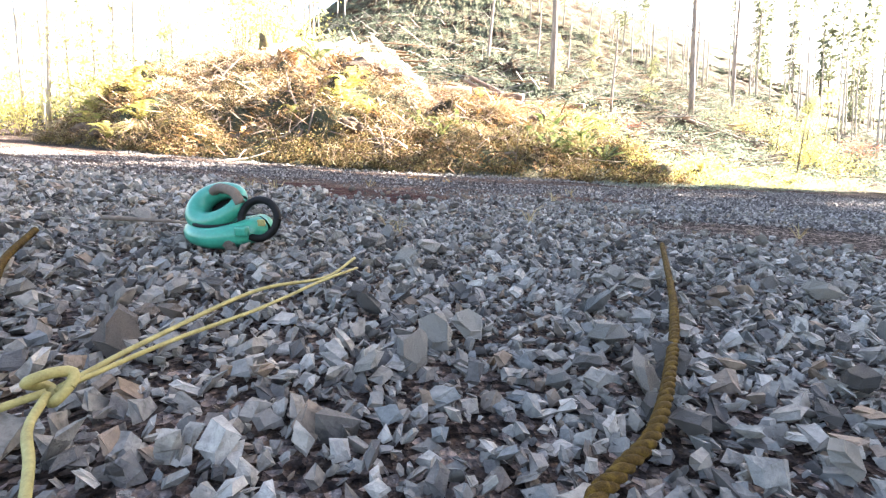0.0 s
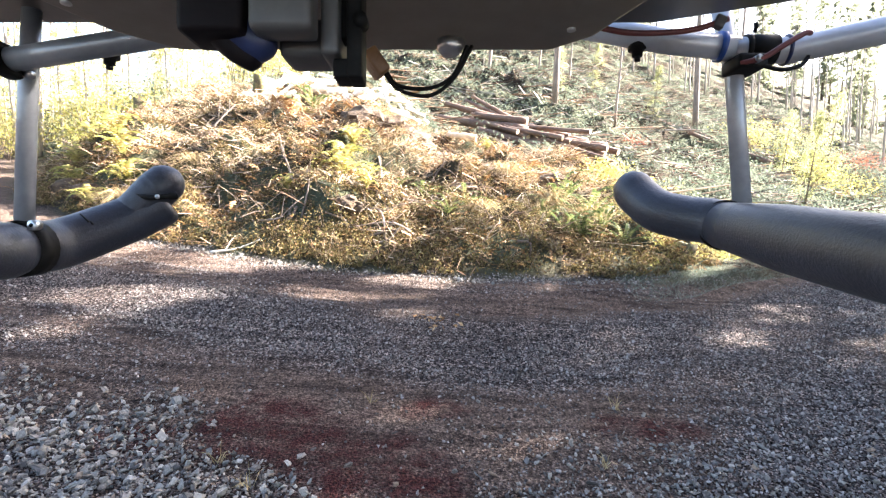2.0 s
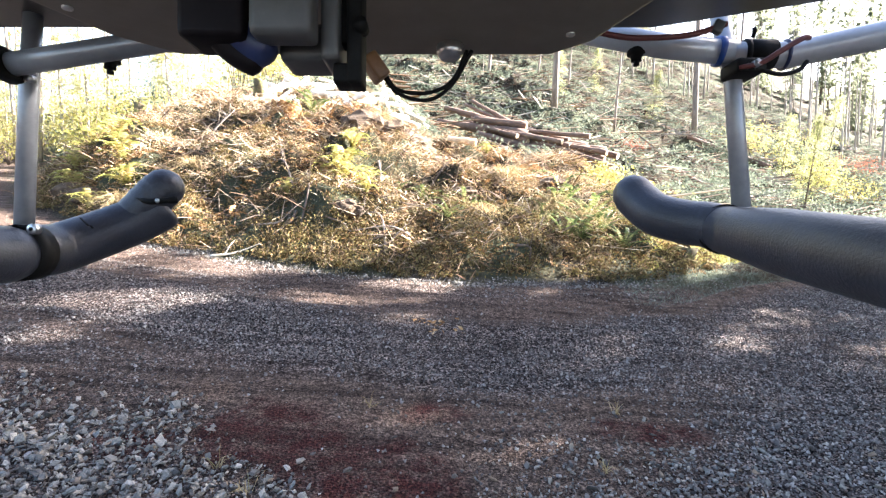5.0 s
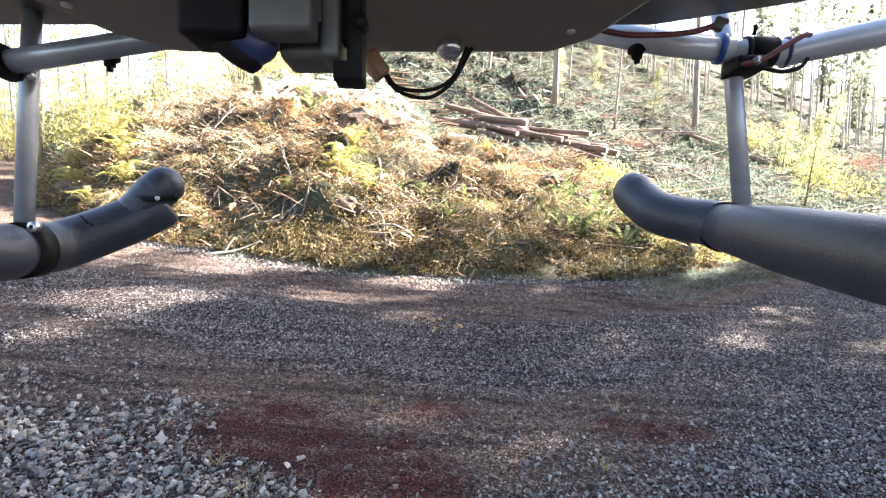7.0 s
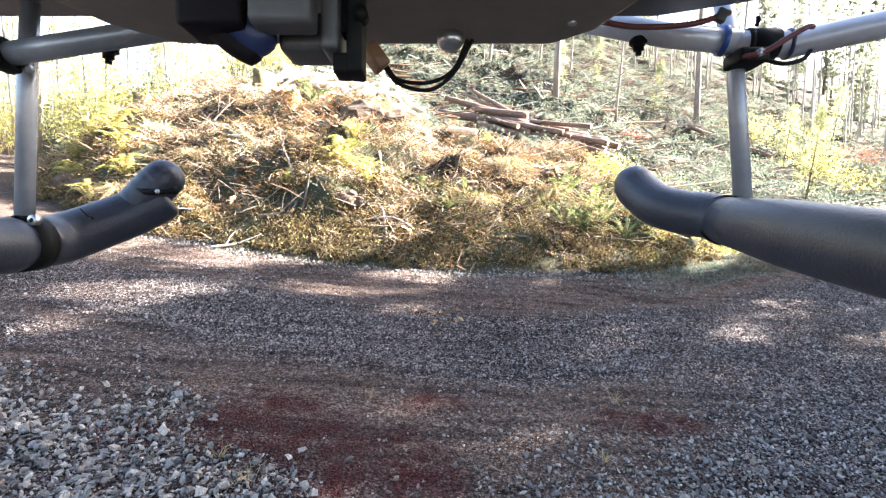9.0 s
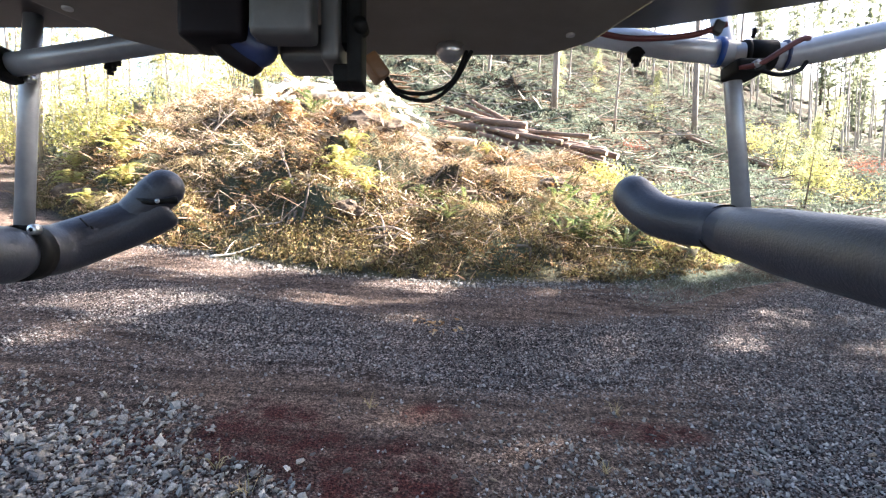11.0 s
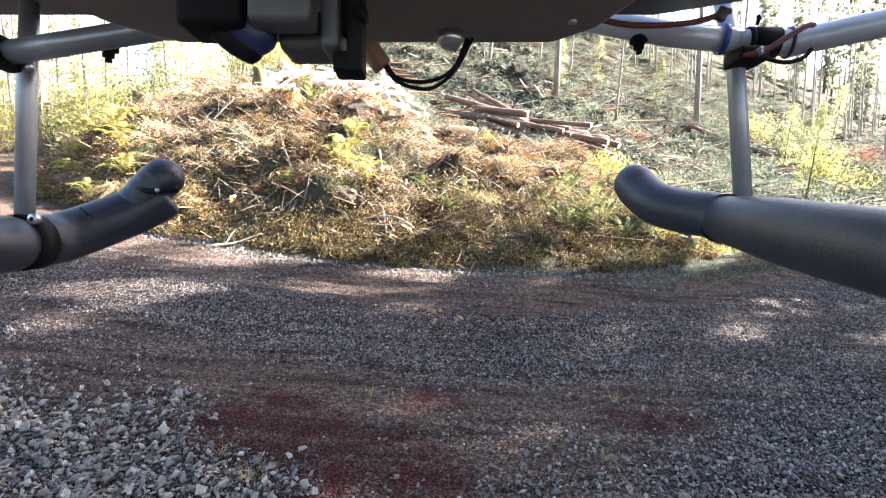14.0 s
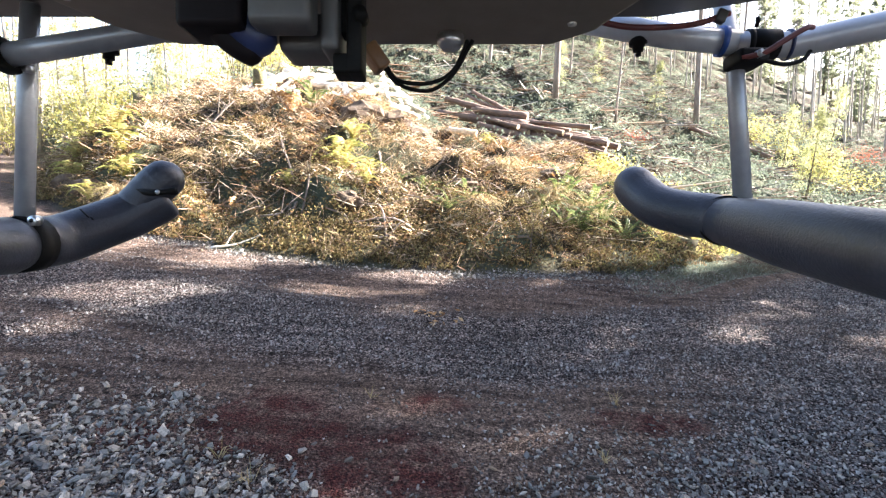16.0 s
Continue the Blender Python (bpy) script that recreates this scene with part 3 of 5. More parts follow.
branch([(-6.4, 13.0, 0.15), (-6.2, 13.1, 0.6), (-5.95, 13.3, 0.95)], 0.03, M_snag, "grey forked dead branch standing up from the brush", 4, 92)

# ---- ferns ----


def frond_mesh(name, mat, length, pinnae, width, arch, rr):
    verts, faces = [], []
    stem = [Vector((0, length * t * (1 - 0.12 * t), length * arch * (t - 0.95 * t * t) * 2.2)) for t in np.linspace(0, 1, pinnae + 1)]
    for i, p in enumerate(stem[1:], 1):
        t = i / pinnae
        w = width * math.sin(math.pi * min(1, t * 0.93 + 0.07)) ** 0.7
        for s in (-1, 1):
            q = len(verts)
            tip = p + Vector((s * w, w * 0.35, -w * 0.3 + rr.uniform(-0.01, 0.01)))
            b = length / pinnae * 0.42
            verts += [p + Vector((0, -b, 0)), p + (tip - p) * 0.5 + Vector((0, -b, 0.01)), tip, p + (tip - p) * 0.5 + Vector((0, b, 0.01)), p + Vector((0, b, 0))]
            faces += [(q, q + 1, q + 3, q + 4), (q + 1, q + 2, q + 3)]
    q = len(verts)
    for p in stem:
        verts += [p + Vector((-0.004, 0, 0)), p + Vector((0.004, 0, 0))]
    faces += [(q + 2 * i, q + 2 * i + 1, q + 2 * i + 3, q + 2 * i + 2) for i in range(len(stem) - 1)]
    return mesh_of(name, verts, faces, mat)


rf = random.Random(3)
FERN = [frond_mesh("frond", M_fern, 0.75, 18, 0.06, a, rf) for a in (0.15, 0.4, 0.7)]
BRACKEN = [frond_mesh("frond", M_bracken, 0.7, 15, 0.1, a, rf) for a in (0.5, 0.8, 1.05)]


def fern(x, y, size, meshes, count, label, group):
    ob = empty("fern", label, "fern", group, pose(x, y, hz(x, y) + 0.08))
    for k in range(count):
        fr = part("frond", meshes[k % 3], None, ob)
        s = size * rf.uniform(0.75, 1.15)
        fr.matrix_local = Matrix.LocRotScale((0, 0, 0), Euler((radians(rf.uniform(5, 45)), rf.uniform(-0.2, 0.2), 2 * math.pi * (k + rf.random() * 0.6) / count)), (s, s, s))
    return ob


for x, y, s in ((2.3, 10.6, 1.5), (2.75, 9.9, 1.5), (2.35, 9.6, 1.1), (2.9, 9.3, 0.9), (0.2, 9.6, 0.9), (-0.6, 10.2, 0.9), (3.2, 8.9, 0.9), (-4.1, 14.2, 1.3), (-0.1, 9.0, 0.7), (2.95, 10.4, 1.1), (-1.2, 10.4, 0.7), (1.9, 10.1, 1.3), (2.5, 9.2, 1.0), (2.1, 9.0, 0.8)):
    fern(x, y, s, FERN, 11, "green sword fern drooping from the bank", "sword ferns on the bank")
for x, y, s in ((-2.3, 10.2, 1.5), (-2.6, 10.8, 1.4), (-2.0, 10.9, 1.3), (-1.8, 9.9, 1.0), (-2.4, 11.5, 1.2), (-7.8, 11.6, 1.6), (-8.6, 12.6, 1.7), (-9.4, 13.6, 1.7), (-8.2, 10.8, 1.0), (-9.9, 12.6, 1.3), (-11.2, 15.2, 1.4), (-12.2, 16.4, 1.5), (-10.6, 13.6, 1.3), (-13.0, 17.6, 1.4), (-4.3, 14.6, 1.0), (3.9, 12.9, 1.1), (4.6, 13.8, 1.2), (3.4, 13.6, 0.9),
                (-3.4, 9.9, 0.8), (-1.7, 9.4, 0.7), (0.9, 13.6, 0.8), (5.4, 10.6, 0.9), (6.4, 11.2, 0.9)):
    fern(x, y, (0.8 if x < -7 else 0.72) * s, BRACKEN, 15, "yellowing bracken fern glowing in the sun", "bracken on the bank")

# ---- clods and tussocks ----


def clod(x, y, r, seed):
    rr = random.Random(seed)
    bm = bmesh.new()
    bmesh.ops.create_icosphere(bm, subdivisions=3, radius=r)
    for v in bm.verts:
        k = 1 + 0.35 * noise.noise(v.co * (2.2 / r) + Vector((seed, 0, 0))) + 0.15 * noise.noise(v.co * (6 / r))
        v.co = Vector((v.co.x * k * 1.35, v.co.y * k * 0.8, v.co.z * k * 0.75))
    me = bpy.data.meshes.new("earth_clod")
    bm.to_mesh(me)
    bm.free()
    me.materials.append(M_earth)
    ob = new("earth_clod", me)
    ob.matrix_world = pose(x, y, hz(x, y) + (0.55 if r > 0.38 else 0.12) * r, 0, 0, rr.uniform(-30, 30))
    tagged(ob, "dark clod of bare earth showing through the brush", "earth clod", "bare clods on the bank")


for k, (x, y, r) in enumerate(((-2.5, 13.7, 0.5), (-1.9, 14.0, 0.56), (-1.2, 13.9, 0.5), (-0.5, 13.4, 0.4), (0.9, 11.8, 0.34), (-6.2, 12.8, 0.3), (2.4, 11.6, 0.3), (-4.0, 11.6, 0.26), (-2.0, 8.9, 0.26), (-8.6, 11.4, 0.34), (-9.8, 12.4, 0.36), (0.2, 10.2, 0.24), (-5.4, 10.2, 0.28))):
    clod(x, y, r, k)


def tussock(x, y, size, seed):
    r = np.random.default_rng(seed)
    n = 260
    ob = empty("grass_tussock", "drooping straw-coloured grass tussock on the bank", "grass tussock", "tussocks on the bank", pose(x, y, hz(x, y) + 0.16))
    v, f = blades(r.normal(0, 0.05, (n, 3)) * [[1, 1, 0.2]], pointing(n, 1.0), r.uniform(0.35, 0.75, n) * size, np.full(n, 0.0045), r.uniform(0.6, 1.3, n))
    part("tuft", mesh_of("tuft", v, f, M_grass), None, ob)


for k, (x, y, s) in enumerate(((-0.4, 13.1, 1.2), (-0.9, 14.0, 1.2), (-1.5, 14.2, 1.3), (-2.2, 14.3, 1.2), (0.2, 12.9, 1.0), (-3.0, 10.3, 0.9), (1.2, 11.2, 1.0), (-4.6, 12.2, 1.1), (-6.0, 11.4, 1.0), (2.1, 10.4, 1.0), (2.5, 10.1, 1.1), (1.7, 10.2, 0.9), (2.8, 9.8, 0.8), (-7.1, 10.3, 0.9), (0.5, 9.4, 0.8), (3.0, 12.0, 1.0))):
    tussock(x, y, s, 100 + k)

# ---- logs and stumps ----


def log(a, b, r, seed, label, bark=None, group="felled logs in the pile"):
    rr = random.Random(seed)
    a, b = Vector(a), Vector(b)
    L = (b - a).length
    ob = empty("log", label, "log", group, Matrix.Translation(a) @ (b - a).to_track_quat("X", "Z").to_matrix().to_4x4())
    n = 9
    pts = [Vector((L * i / n, rr.uniform(-0.02, 0.02), rr.uniform(-0.02, 0.02))) for i in range(n + 1)]
    rad = [r * (1 - 0.22 * i / n) * rr.uniform(0.95, 1.05) for i in range(n + 1)]
    part("trunk", tube(pts[::-1], rad, 14), bark or M_logbark, ob)
    for x, rad_end, s in ((0, rad[-1], -1), (L, rad[0], 1)):
        bm = tube([(x, 0, 0), (x + s * 0.012, 0, 0)], [rad_end * 0.94, rad_end * 0.9], 14)
        part("sawn_end", bm, M_cut, ob, "pale sawn end", False)
    return ob


PILE = [((1.29, 30, 4.33), (4.34, 29, 4.04), 0.2), ((-0.93, 31, 4.08), (4.37, 28.5, 3.5), 0.25), ((1.44, 29, 3.42), (5.93, 27, 2.35), 0.22), ((1.8, 28, 2.94), (5.24, 26.5, 1.94), 0.18),
        ((4.13, 30, 3.49), (6.71, 27.5, 2.71), 0.17), ((4.75, 31.5, 4.02), (9.36, 27.5, 2.55), 0.15), ((4.29, 28, 2.83), (6.19, 26.5, 2.36), 0.16), ((6.16, 27.5, 2.49), (7.09, 26, 1.93), 0.18),
        ((1.24, 34, 5.87), (3.49, 31, 4.41), 0.12), ((0.79, 34, 5.62), (3.21, 31, 4.32), 0.1), ((-0.57, 32.5, 5.16), (2.78, 31, 4.3), 0.18), ((2.54, 27.4, 2.71), (5.4, 26, 1.77), 0.15),
        ((5.59, 27, 2.02), (6.8, 25.5, 1.09), 0.16)]
for k, (a, b, r) in enumerate(PILE):
    log(a, b, 1.25 * r, k, "reddish-brown felled log in the log pile")
rp = random.Random(17)
for k in range(40):
    q = rp.uniform(0, 1)
    a = Vector((0.6 + 4.6 * q + rp.uniform(-0.6, 0.6), 31.6 - 3.6 * q + rp.uniform(-0.8, 0.8), 4.3 - 1.4 * q + rp.uniform(-0.35, 0.3)))
    b = a + Vector((rp.uniform(2.2, 4.4), -rp.uniform(1.4, 3.0), -rp.uniform(0.3, 1.1)))
    log(a, b, rp.uniform(0.1, 0.19), 300 + k, "slim reddish-brown felled log in the log pile")
for k, (a, b, r) in enumerate((((3.9, 19.5, 1.85), (4.57, 18.0, 1.7), 0.2), ((3.7, 19.6, 1.62), (4.76, 18.0, 1.22), 0.2), ((4.8, 19.0, 1.2), (5.4, 17.8, 0.98), 0.17))):
    log(a, b, r, 20 + k, "thick felled log end jutting from the bank", M_bark)
log((-0.2, 14.7, 2.42), (0.62, 14.5, 2.36), 0.1, 40, "short pale peeled log in the grass", M_cut)
for k in range(84):
    x0 = rng.uniform(-6.8, -1.6)
    y0 = rng.uniform(15.6, 20.5)
    a = rng.uniform(-1.3, 1.3) + (math.pi if k % 2 else 0)
    L = rng.uniform(0.45, 1.3)
    x1, y1 = x0 + L * math.cos(a), y0 + L * math.sin(a)
    log((x0, y0, hz(x0, y0) + rng.uniform(0.15, 0.55)), (x1, y1, hz(x1, y1) + rng.uniform(0.15, 0.5)), rng.uniform(0.05, 0.12), 50 + k,
        "sun-bleached pale cut log on the crest of the bank", M_pale, "pale cut logs on the crest")


for k, (a, b, r) in enumerate((((24, 50), (31, 47), 0.26), ((25, 52), (33, 50), 0.22), ((12, 41), (18, 37), 0.2), ((20, 60), (27, 55), 0.24), ((36, 55), (43, 50), 0.2), ((15, 36), (20, 31.5), 0.18), ((28, 44), (34, 39), 0.2))):
    log((*a, hz(*a) + r), (*b, hz(*b) + r), r, 80 + k, "grey-brown felled log lying on the hillside", None, "logs on the hillside")


def stump(x, y, r, h, seed, label, mat=None):
    rr = random.Random(seed)
    ob = empty("stump", label, "stump", "", pose(x, y, hz(x, y) - 0.1))
    bm = bmesh.new()
    rings, sides = [], 16
    for z, k in ((0, 1.5), (0.15, 1.2), (0.45, 1.0), (0.8, 0.95), (1.0, 0.93)):
        rings.append([bm.verts.new((r * k * math.cos(2 * math.pi * j / sides) * rr.uniform(0.88, 1.12), r * k * math.sin(2 * math.pi * j / sides) * rr.uniform(0.88, 1.12),
                                    h * z + (rr.uniform(-0.12, 0.2) * h if z == 1.0 else 0))) for j in range(sides)])
    for a, b in zip(rings, rings[1:]):
        for j in range(sides):
            bm.faces.new((a[j], a[(j + 1) % sides], b[(j + 1) % sides], b[j]))
    bm.faces.new(rings[-1])
    part("trunk", bm, mat or M_moss, ob)
    return ob


stump(-11.3, 17.9, 0.3, 0.75, 1, "jagged mossy old stump on the crest")
stump(-10.0, 16.6, 0.24, 0.4, 2, "low rotten stump on the crest of the bank")
stump(-5.0, 14.6, 0.45, 0.55, 3, "orange-brown broken stump behind the fern", M_rotten)
stump(-6.3, 16.0, 0.22, 0.75, 4, "pale broken stump among the cut logs")
stump(4.6, 9.4, 0.22, 0.35, 5, "low dark stump at the end of the bank")

# ---- the logged hillside ----
on_hill = lambda x, y: ((y > 19) | (x > 5)) & (behind_base(x, y) > 3.5) & (((x - 3.6) / 5.0) ** 2 + ((y - 27.8) / 4.6) ** 2 > 1)
x, y = scatter(15000, -30, 75, 13, 110, lambda x, y: on_hill(x, y) & (rng.random(len(x)) < 22 / (y + 4)) & (rng.random(len(x)) < 0.42 + 0.55 * np.sin(0.62 * (y + 0.45 * x) + 1.5 * np.sin(0.11 * x))))
n = len(x)
v, f = sticks(on_ground(x, y, 0.05), pointing(n, 0.1), (rng.gamma(2.0, 0.8, n) + 0.3) * sstep(10, 50, y), (rng.gamma(2, 0.016, n) + 0.012) * sstep(8, 45, y))
hill_v, hill_f = v, f
x, y = scatter(6500, -20, 70, 24, 95, lambda x, y: on_hill(x, y) & (np.sin(0.62 * (y + 0.45 * x) + 1.5 * np.sin(0.11 * x)) > 0.72 + 0.2 * wave(x, y, 0.5)) & (rng.random(len(x)) < 30 / (y + 4)))
n = len(x)
v, f = sticks(on_ground(x, y, 0.1) + np.abs(rng.normal(0, 0.22, n))[:, None] * [[0, 0, 1]], np.stack([np.ones(n), rng.normal(-0.4, 1.0, n), rng.normal(0, 0.2, n)], -1), rng.gamma(2.0, 0.55, n) + 0.3, rng.gamma(2, 0.015, n) + 0.012)
stuff("slash_windrow", v, f, M_twig, "dark windrows of logging slash across the hillside", "slash")
v, f = hill_v, hill_f
stuff("hillside_slash", v, f, M_slash, "grey-brown slash and broken limbs over the logged hillside", "slash")
x, y = scatter(4600, -40, 85, 13, 125, lambda x, y: on_hill(x, y) & (rng.random(len(x)) < 26 / (y + 4)))
rep = 34
cs = np.repeat(rng.uniform(0.2, 0.75, len(x)) * (0.5 + 0.5 * sstep(12, 35, y)), rep)
px, py = np.repeat(x, rep) + rng.normal(0, 1, len(x) * rep) * cs, np.repeat(y, rep) + rng.normal(0, 1, len(x) * rep) * cs
n = len(px)
v, f = leaves(on_ground(px, py) + np.abs(rng.normal(0, 0.8, n))[:, None] * cs[:, None] * [[0, 0, 1]], rng.uniform(0.06, 0.15, n) * (0.5 + 0.5 * sstep(12, 40, py)))
stuff("hillside_shrubs", v, f, M_shrub, "pale green shrubs and regrowth over the logged hillside", "shrubs")
x, y = scatter(36000, -25, 60, 12, 80, lambda x, y: on_hill(x, y) & (rng.random(len(x)) < 16 / (y + 2)))
n = len(x)
v, f = blades(on_ground(x, y, -0.03), pointing(n, 1.1), rng.uniform(0.3, 1.0, n) * (0.45 + 0.55 * sstep(12, 40, y)), rng.uniform(0.012, 0.03, n) * (0.4 + 0.6 * sstep(12, 40, y)), rng.uniform(0.1, 0.7, n))
stuff("hillside_grass", v, f, M_hillgrass, "rank pale green and yellow grass between the slash on the hillside", "grass")

# ---- trees ----


def conifer_meshes(name, tall, bare, spread, seed, trunk_r, dense=1.0, spray=1.0, leaf=None, bark=None):
    """Trunk and crown data of one conifer."""
    r = np.random.default_rng(seed)
    pts = [Vector((0.02 * tall * math.sin(i * 0.9 + seed) * 0.15, 0.02 * tall * math.cos(i * 0.7 + seed) * 0.15, tall * i / 8 - 0.3)) for i in range(9)]
    bm = tube(pts, [trunk_r * (1.25 if i == 0 else 1 - 0.9 * i / 8) for i in range(9)], 8)
    trunk = bpy.data.meshes.new(name + "_trunk")
    bm.to_mesh(trunk)
    bm.free()
    trunk.materials.append(bark or M_bark)
    trunk.shade_smooth()
    nb = int(70 * dense)
    hb = r.uniform(bare, 0.99, nb)
    az = r.uniform(0, 2 * math.pi, nb)
    L = spread * (1 - hb) ** 0.75 / (1 - bare) ** 0.75 * r.uniform(0.55, 1.1, nb) + 0.25
    m = 30
    t = r.uniform(0.12, 1, (nb, m))
    d = np.stack([np.cos(az), np.sin(az), np.zeros(nb)], -1)
    p = d[:, None] * (L[:, None] * t)[..., None]
    p[..., 2] += (hb * tall)[:, None] - 0.28 * L[:, None] * t ** 1.6 + r.normal(0, 0.12, (nb, m))
    p[..., :2] += r.normal(0, 0.16, (nb, m, 2)) * (0.4 + L[:, None, None] * 0.35)
    p = p.reshape(-1, 3)
    n = len(p)
    out = unit(np.repeat(d, m, 0) + r.normal(0, 0.45, (n, 3)) - [[0, 0, 0.45]])
    side = unit(np.cross(out, [[0, 0, 1.0]]) + r.normal(0, 0.3, (n, 3)))
    s = spray * (0.016 * tall / 2.4 + 0.11) * r.uniform(0.6, 1.3, n)[:, None]
    verts = np.stack([p - out * s, p + side * s * 0.38, p + out * s * 1.25 - [[0, 0, 1]] * s * 0.25, p - side * s * 0.38], 1).reshape(-1, 3)
    f = np.array([[0, 1, 2], [0, 2, 3]])
    crown = mesh_of(name + "_crown", verts, (f[None] + (np.arange(n) * 4)[:, None, None]).reshape(-1, 3), leaf or M_needle)
    return trunk, crown


# crowns and trunks here wear the haze-paled colours at any distance
CONIFERS = [conifer_meshes("conifer", 27, 0.3, 3.0, 11, 0.2, 1.0, 1.0, M_hazeneedle, M_palebark), conifer_meshes("conifer", 24, 0.42, 2.6, 12, 0.17, 1.0, 1.0, M_hazeneedle, M_palebark), conifer_meshes("conifer", 30, 0.5, 2.8, 13, 0.22, 0.8, 1.0, M_hazeneedle, M_palebark),
            conifer_meshes("conifer", 21, 0.15, 2.8, 14, 0.17, 1.0, 1.0, M_hazeneedle, M_palebark), conifer_meshes("conifer", 25, 0.65, 2.2, 15, 0.16, 0.6, 1.0, M_hazeneedle, M_palebark),
            conifer_meshes("conifer", 29, 0.74, 1.7, 16, 0.15, 0.4, 0.75, M_hazeneedle, M_palebark), conifer_meshes("conifer", 26, 0.55, 1.5, 17, 0.13, 0.35, 0.7, M_hazeneedle, M_palebark)]
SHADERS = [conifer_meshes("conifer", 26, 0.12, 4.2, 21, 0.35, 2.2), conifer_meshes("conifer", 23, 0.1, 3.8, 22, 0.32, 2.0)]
# leaf colour carries the glare of the wood behind the bank
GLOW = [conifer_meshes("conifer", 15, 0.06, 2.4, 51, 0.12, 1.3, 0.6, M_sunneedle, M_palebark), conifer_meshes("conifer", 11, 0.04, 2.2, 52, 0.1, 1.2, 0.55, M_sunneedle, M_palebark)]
FAR = [conifer_meshes("conifer", 28, 0.08, 3.4, 31, 0.25, 1.2, 1.5, M_hazeneedle), conifer_meshes("conifer", 24, 0.05, 3.2, 32, 0.22, 1.2, 1.5, M_hazeneedle, M_palebark)]
YOUNG = conifer_meshes("conifer", 6, 0.05, 1.4, 41, 0.07, 1.1, 0.42, M_youngneedle)
ft = random.Random(5)


def conifer(x, y, kind, size, label, group, lean=(0, 0)):
    ob = empty("conifer", label, "tree", group)
    z = hz(x, y) - 0.1
    ob.matrix_world = Matrix.LocRotScale((x, y, z), Euler((lean[0], lean[1], 0)), (size,) * 3) @ pose(0, 0, 0, 0, 0, ft.uniform(0, 360))
    part("trunk", kind[0], None, ob)
    part("crown", kind[1], None, ob)
    return ob


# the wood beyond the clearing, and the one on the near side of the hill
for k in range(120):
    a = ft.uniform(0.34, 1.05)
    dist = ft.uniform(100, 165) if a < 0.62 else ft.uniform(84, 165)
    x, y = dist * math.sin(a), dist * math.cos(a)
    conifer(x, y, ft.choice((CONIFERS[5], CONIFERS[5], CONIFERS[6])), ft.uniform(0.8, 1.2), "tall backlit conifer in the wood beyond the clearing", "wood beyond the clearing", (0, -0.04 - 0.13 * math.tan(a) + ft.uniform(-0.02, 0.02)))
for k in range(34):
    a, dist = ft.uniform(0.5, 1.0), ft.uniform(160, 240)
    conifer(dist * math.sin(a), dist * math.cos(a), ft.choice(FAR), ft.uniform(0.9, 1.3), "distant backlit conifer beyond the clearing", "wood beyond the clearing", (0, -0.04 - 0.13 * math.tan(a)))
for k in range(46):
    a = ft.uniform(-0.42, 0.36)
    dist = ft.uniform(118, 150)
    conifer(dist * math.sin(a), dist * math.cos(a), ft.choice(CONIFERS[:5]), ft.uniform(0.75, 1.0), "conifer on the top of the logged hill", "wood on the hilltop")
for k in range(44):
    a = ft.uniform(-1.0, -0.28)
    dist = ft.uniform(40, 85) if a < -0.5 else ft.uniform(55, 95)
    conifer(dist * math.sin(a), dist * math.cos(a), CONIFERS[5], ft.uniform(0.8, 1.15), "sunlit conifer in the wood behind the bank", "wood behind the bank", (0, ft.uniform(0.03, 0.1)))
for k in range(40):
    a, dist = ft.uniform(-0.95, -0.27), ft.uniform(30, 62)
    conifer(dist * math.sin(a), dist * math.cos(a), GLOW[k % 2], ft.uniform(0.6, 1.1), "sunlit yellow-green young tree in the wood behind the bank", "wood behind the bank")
# the roadside wood that shades the road
ROADSIDE = [SHADERS[0], SHADERS[1], CONIFERS[3], CONIFERS[6], CONIFERS[1], CONIFERS[4]]


def roadside(x, y, k, size, turn):
    tree = conifer(x, y, ROADSIDE[k], size, "dense conifer of the roadside wood" if k < 3 else "slim open conifer in the roadside wood", "roadside wood")
    tree.matrix_world = Matrix.LocRotScale((x, y, hz(x, y) - 0.1), Euler((0, 0, radians(turn))), (size,) * 3)


wood = random.Random(4)
for row, x0 in enumerate((16, 21, 27, 33, 39)):
    for col in range(5):
        across = -10.0 + 2.0 * col + 1.0 * (row % 2) + wood.uniform(-0.4, 0.4)
        x = x0 + wood.uniform(-1.5, 1.5)
        roadside(x, (across + 0.342 * x) / 0.94, wood.randrange(2), wood.uniform(0.85, 1.05), wood.uniform(0, 360))
# its thinner edge, with the gaps that let the sun through
FELLED = {0, 1, 5, 6, 8, 10, 11, 12, 13, 14, 20, 21, 22, 26, 31, 33, 35, 37, 44, 47, 48, 49, 50, 51, 53, 56, 57, 60, 62, 63, 64, 67, 68, 70, 72, 73, 76, 77, 78, 79, 80, 81, 82, 84}
wood, stand = random.Random(24), 0
for row, x0 in enumerate((13, 17, 20, 23, 27, 31, 35, 39)):
    for col in range(13):
        across = -0.6 + 0.8 * col + 0.4 * (row % 2) + wood.uniform(-0.4, 0.4)
        x = x0 + wood.uniform(-1.5, 1.5)
        y, k, size = (across + 0.342 * x) / 0.94, wood.choice((1, 2, 3, 3, 4, 5, 5)), wood.uniform(0.45, 1.0) * (0.6 if row == 0 else 1.0)
        turn = wood.uniform(0, 360)
        if x - (4.0 if k < 3 else 2.2) * size > 1.02 * (y + 2.0):
            if stand not in FELLED:
                roadside(x, y, k, size, turn)
            stand += 1
